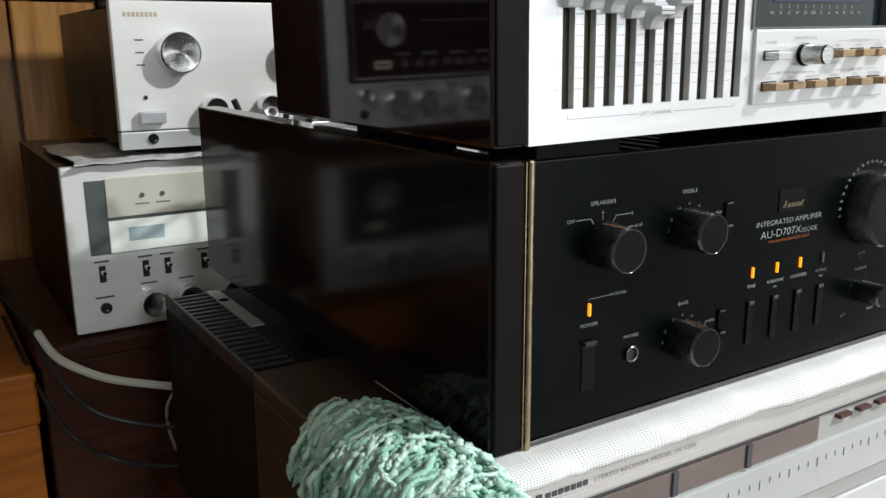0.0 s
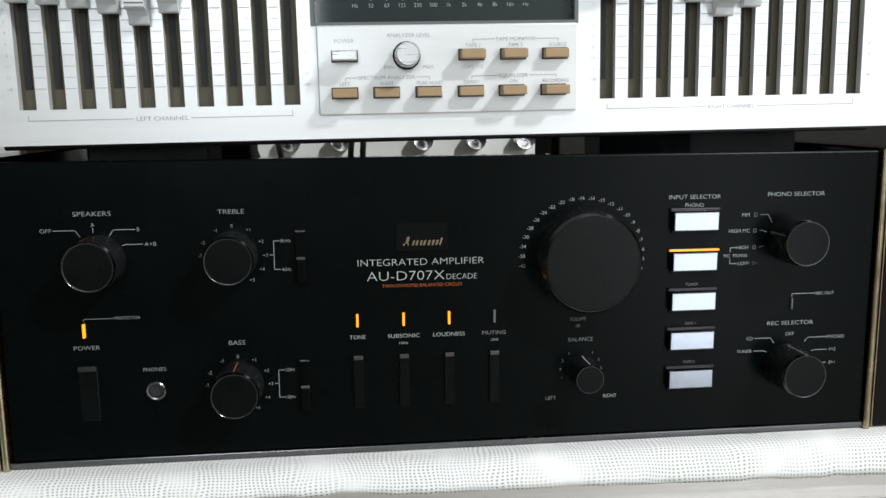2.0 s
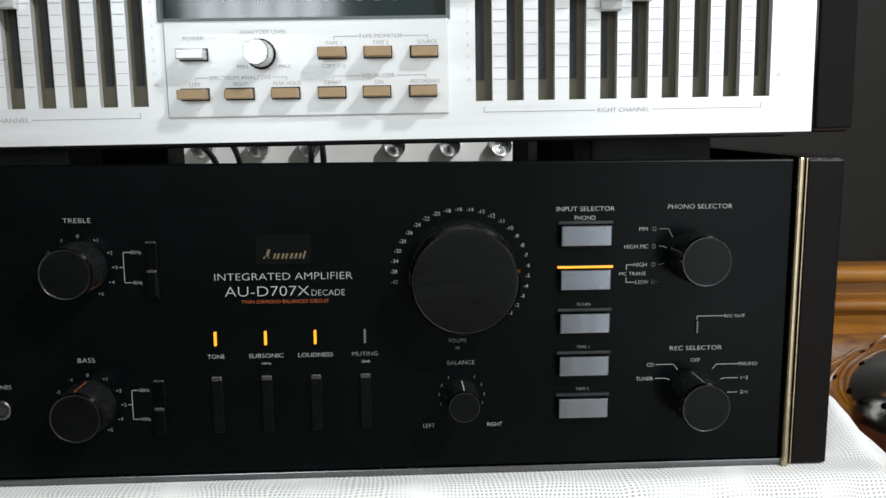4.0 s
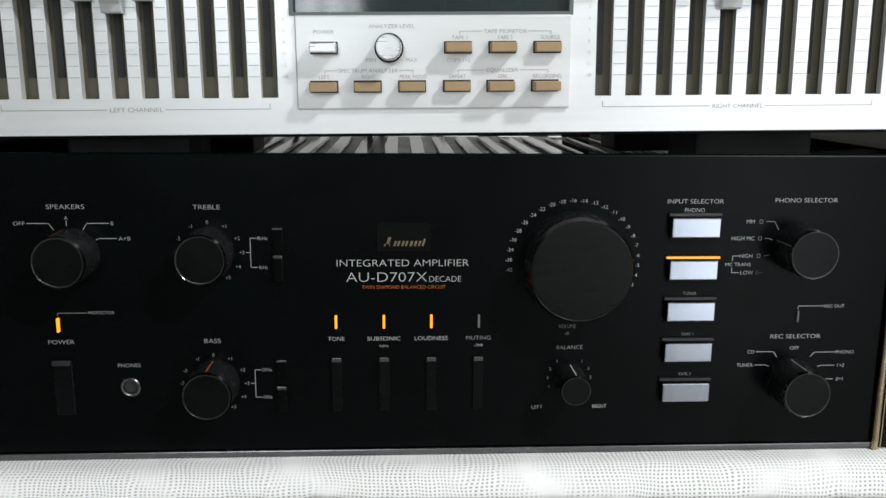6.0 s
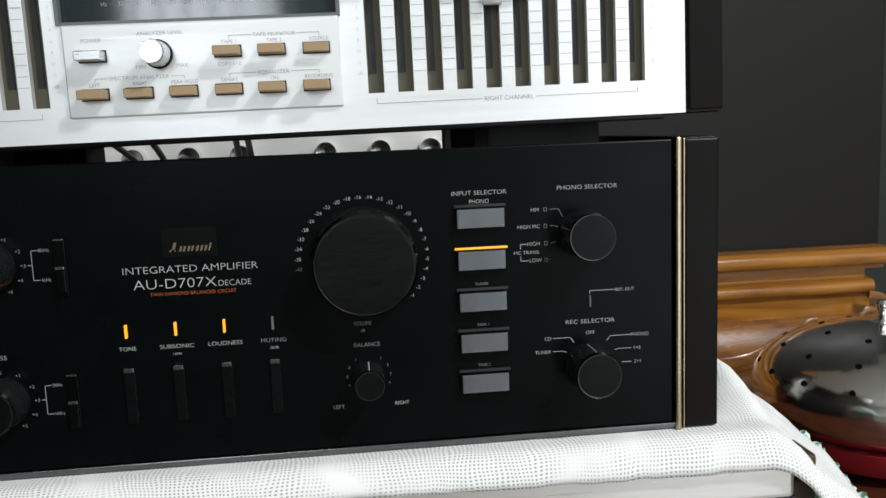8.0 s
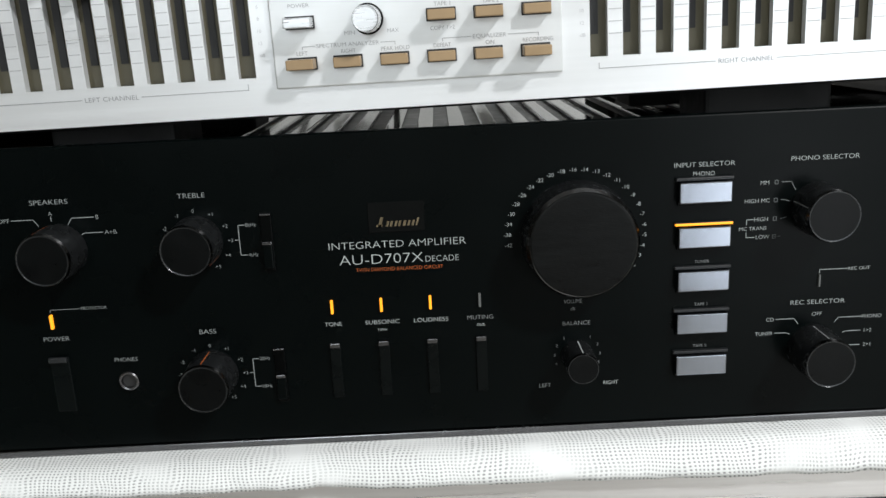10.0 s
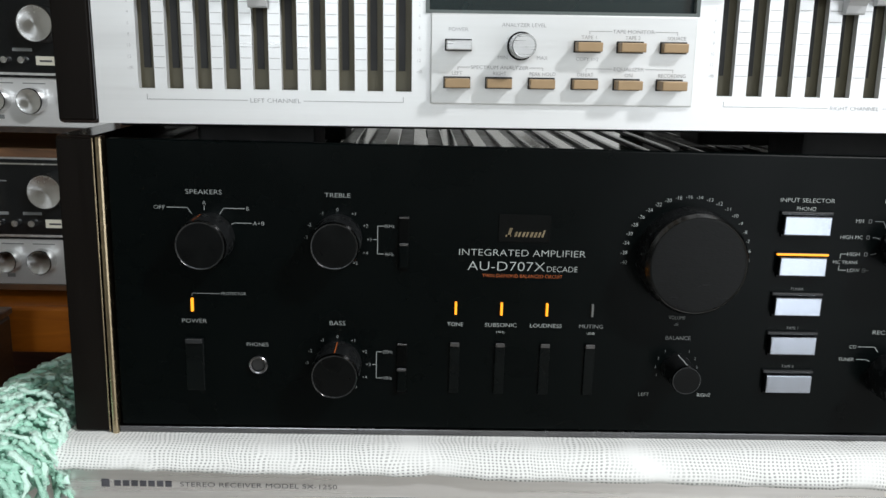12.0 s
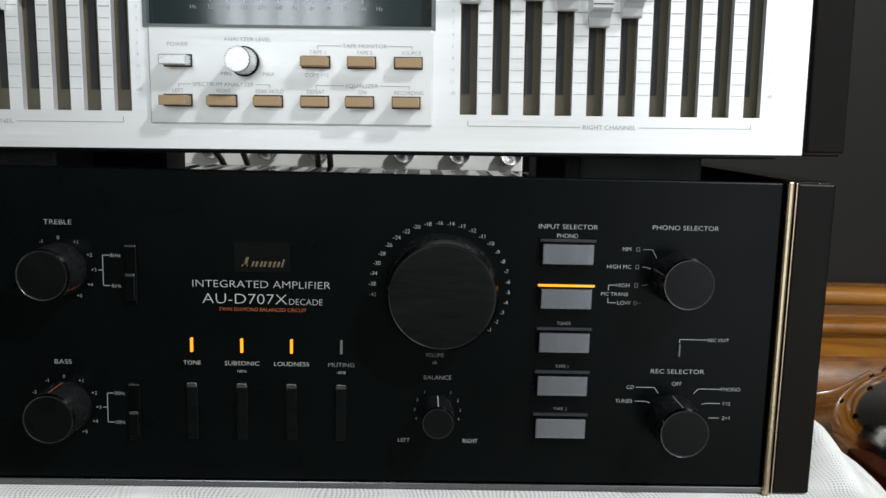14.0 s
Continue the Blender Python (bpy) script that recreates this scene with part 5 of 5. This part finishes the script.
cable("flat_cable", [(-0.1275, 0.56, 0.727), (-0.120, 0.53, 0.714), (-0.108, 0.51, 0.706), (-0.079, 0.50, 0.690), (-0.036, 0.49, 0.677), (0.01, 0.46, 0.672)], 0.0040, WIRE_WHITE, "off-white mains cable sagging behind the receiver")
cable("mains_lead", [(-0.160, 0.80, 0.745), (-0.148, 0.66, 0.742), (-0.1275, 0.56, 0.727)], 0.0030, WIRE_BLACK, "black mains lead running over the stand")
cable("black_cable", [(-0.148, 0.70, 0.760), (-0.122, 0.53, 0.70), (-0.096, 0.51, 0.660), (-0.060, 0.50, 0.640), (-0.020, 0.48, 0.632)], 0.0022, WIRE_BLACK, "thin black cable hanging beside the stand")
cable("dark_cable", [(-0.148, 0.66, 0.72), (-0.124, 0.51, 0.655), (-0.080, 0.50, 0.607), (-0.03, 0.46, 0.602)], 0.0022, WIRE_BLACK, "thin dark cable in a low loop")
cable("grey_cable", [(0.004, 0.54, 0.652), (-0.010, 0.54, 0.645), (-0.0185, 0.54, 0.628), (-0.017, 0.54, 0.600), (-0.006, 0.54, 0.562), (0.006, 0.54, 0.521), (0.012, 0.54, 0.40), (0.02, 0.54, 0.003)], 0.0016, WIRE_WHITE, "thin pale cable hanging behind the receiver")
cable("plug_lead", [(0.043, 0.450, 0.9465), (0.048, 0.450, 0.934), (0.054, 0.450, 0.921), (0.058, 0.455, 0.880), (0.06, 0.47, 0.80)], 0.0030, WIRE_BLACK, "thick black lead standing up behind the amplifier")
for n_, (xa, xb) in enumerate(((0.060, 0.098), (0.112, 0.120), (0.196, 0.188), (0.205, 0.200))):
    cable("signal_lead", [(xa, 0.264, 0.992), (xa, 0.30, 0.985), ((xa + xb) / 2, 0.40, 0.955), (xb, 0.47, 0.915), (xb, 0.48, 0.85)], 0.0030, WIRE_BLACK, "black signal lead hanging behind the equalizer")
cable("wall_cable", [(-0.150, 1.15, 0.95), (-0.155, 1.15, 1.02), (-0.140, 1.15, 1.07), (-0.10, 1.12, 1.11), (-0.06, 0.90, 1.13), (-0.04, 0.83, 1.14)], 0.0025, WIRE_BLACK, "thin black cable along the wooden wall")

# ---- the carved cabinet and the food cover beyond the stack ----
CY = 0.66
cc = thing("carved_cabinet", (0.75, CY + 0.2, 0), "golden varnished cabinet base with carved scrolls under a taupe panel", "cabinet")
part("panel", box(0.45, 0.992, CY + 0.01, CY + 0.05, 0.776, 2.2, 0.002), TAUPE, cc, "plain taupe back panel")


def moulding(profile, x0, x1):
    """A straight moulding along x with that outline in y and z."""
    bm = bmesh.new()
    a = [bm.verts.new((x0, y, z)) for y, z in profile]
    b = [bm.verts.new((x1, y, z)) for y, z in profile]
    n = len(profile)
    for i in range(n):
        bm.faces.new([a[i], a[(i + 1) % n], b[(i + 1) % n], b[i]])
    bm.faces.new(a)
    bm.faces.new(b[::-1])
    bmesh.ops.recalc_face_normals(bm, faces=bm.faces[:])
    return bm


def bead(yc, zc, r):
    return [(yc - r * math.cos(t), zc + r * math.sin(t)) for t in [math.pi * (i / 10 - 0.5) for i in range(11)]]


part("top_moulding", moulding([(CY + 0.06, 0.748)] + [(CY - 0.004, 0.748), (CY - 0.004, 0.754)] + bead(CY - 0.015, 0.766, 0.0115) + [(CY + 0.06, 0.7785)], 0.45, 0.990), GOLD_WOOD, cc, smooth=True)
part("step_moulding", moulding([(CY + 0.06, 0.690)] + [(CY - 0.014, 0.690), (CY - 0.014, 0.712)] + bead(CY - 0.016, 0.727, 0.0095) + [(CY - 0.002, 0.738), (CY - 0.002, 0.748), (CY + 0.06, 0.748)], 0.45, 0.966), GOLD_WOOD, cc, smooth=True)
part("apron", moulding([(CY + 0.06, 0.60), (CY - 0.035, 0.60), (CY - 0.045, 0.625), (CY - 0.040, 0.655), (CY - 0.030, 0.680), (CY - 0.018, 0.690), (CY + 0.06, 0.690)], 0.45, 1.02), CARVED, cc, "brown carved apron", smooth=True)
part("body", box(0.45, 1.01, CY - 0.02, CY + 0.40, 0.0, 0.60, 0.003), CARVED, cc)
def relief(points, radius):
    """A carved ridge, flattened against the apron."""
    bm = tube(points, radius, 10)
    for v in bm.verts:
        v.co.y = CY - 0.040 + (v.co.y - (CY - 0.040)) * 0.45
    return bm


for cx, cz, turn, size in ((0.955, 0.690, 1, 1.0), (0.875, 0.668, -1, 0.75)):
    pts = [(cx + turn * size * (0.003 + 0.0021 * k) * math.cos(k * 0.62), CY - 0.036, cz + size * (0.003 + 0.0021 * k) * math.sin(k * 0.62)) for k in range(14)]
    part("carved_scroll", relief(pts, 0.0055 * size), CARVED, cc, "carved scroll", smooth=True)
for k, (x0_, z0_, x1_, z1_) in enumerate(((0.60, 0.640, 0.70, 0.672), (0.74, 0.645, 0.84, 0.675), (0.86, 0.645, 0.93, 0.676))):
    mid = ((x0_ + x1_) / 2, CY - 0.040, (z0_ + z1_) / 2 + 0.012 * (-1) ** k)
    part("carved_leaf", relief([(x0_, CY - 0.038, z0_), mid, (x1_, CY - 0.038, z1_)], 0.0060), CARVED, cc, "carved leaf", smooth=True)

DX, DY = 0.835, 0.42
dish = thing("food_cover", (DX, DY, 0.592), "domed steel food cover with round holes over a red bowl", "food cover")
R = 0.128
dome = [(R * math.cos(t), 0.668 + (0.068 if t > 0 else 0.062) * math.sin(t)) for t in [radians(-34 + 124 * i / 24) for i in range(24)]] + [(0.0, 0.736)]
part("dome", lathe(DX, 0, dome, 64, axis="z", cy=DY), STEEL, dish, "polished steel dome", True)
part("finial", lathe(DX, 0, [(0.012, 0.7360), (0.006, 0.739), (0.0055, 0.747), (0.0070, 0.751), (0.0078, 0.755), (0.006, 0.759), (0, 0.7605)], 24, axis="z", cy=DY), STEEL, dish, "round steel finial", True)
part("bowl", lathe(DX, 0, [(0, 0.592), (0.07, 0.592), (0.10, 0.605), (0.108, 0.618), (0.113, 0.630), (0.108, 0.630), (0, 0.610)], 48, axis="z", cy=DY), BOWL_RED, dish, "red bowl", True)
for ring, n, el in ((0, 16, 20), (1, 12, 40), (0, 8, 62)):
    for k in range(n):
        a, e = 2 * math.pi * (k + 0.5 * ring) / n, radians(el)
        nrm = Vector((math.cos(a) * math.cos(e), math.sin(a) * math.cos(e), math.sin(e) * 1.6)).normalized()
        c = Vector((DX + R * math.cos(e) * math.cos(a), DY + R * math.cos(e) * math.sin(a), 0.668 + 0.068 * math.sin(e)))
        b = bmesh.new()
        bmesh.ops.create_cone(b, cap_ends=True, segments=14, radius1=0.0030, radius2=0.0030, depth=0.0016, matrix=Matrix.Translation(c) @ nrm.to_track_quat("Z", "Y").to_matrix().to_4x4())
        part("hole", b, HOLE_BLACK, dish, "dark round hole")

# ---- planks of the wall ----
x = -1.8
rp = random.Random(11)
while x < 0.44:
    w = rp.choice((0.062, 0.068, 0.110, 0.120, 0.128))
    w = min(w, 0.449 - x)
    part("plank", box(x + 0.0025, x + w - 0.0025, BACK, BACK + 0.019, 0.0, 2.5, 0.003, seg=1), PLANK, wall_back)
    x += w
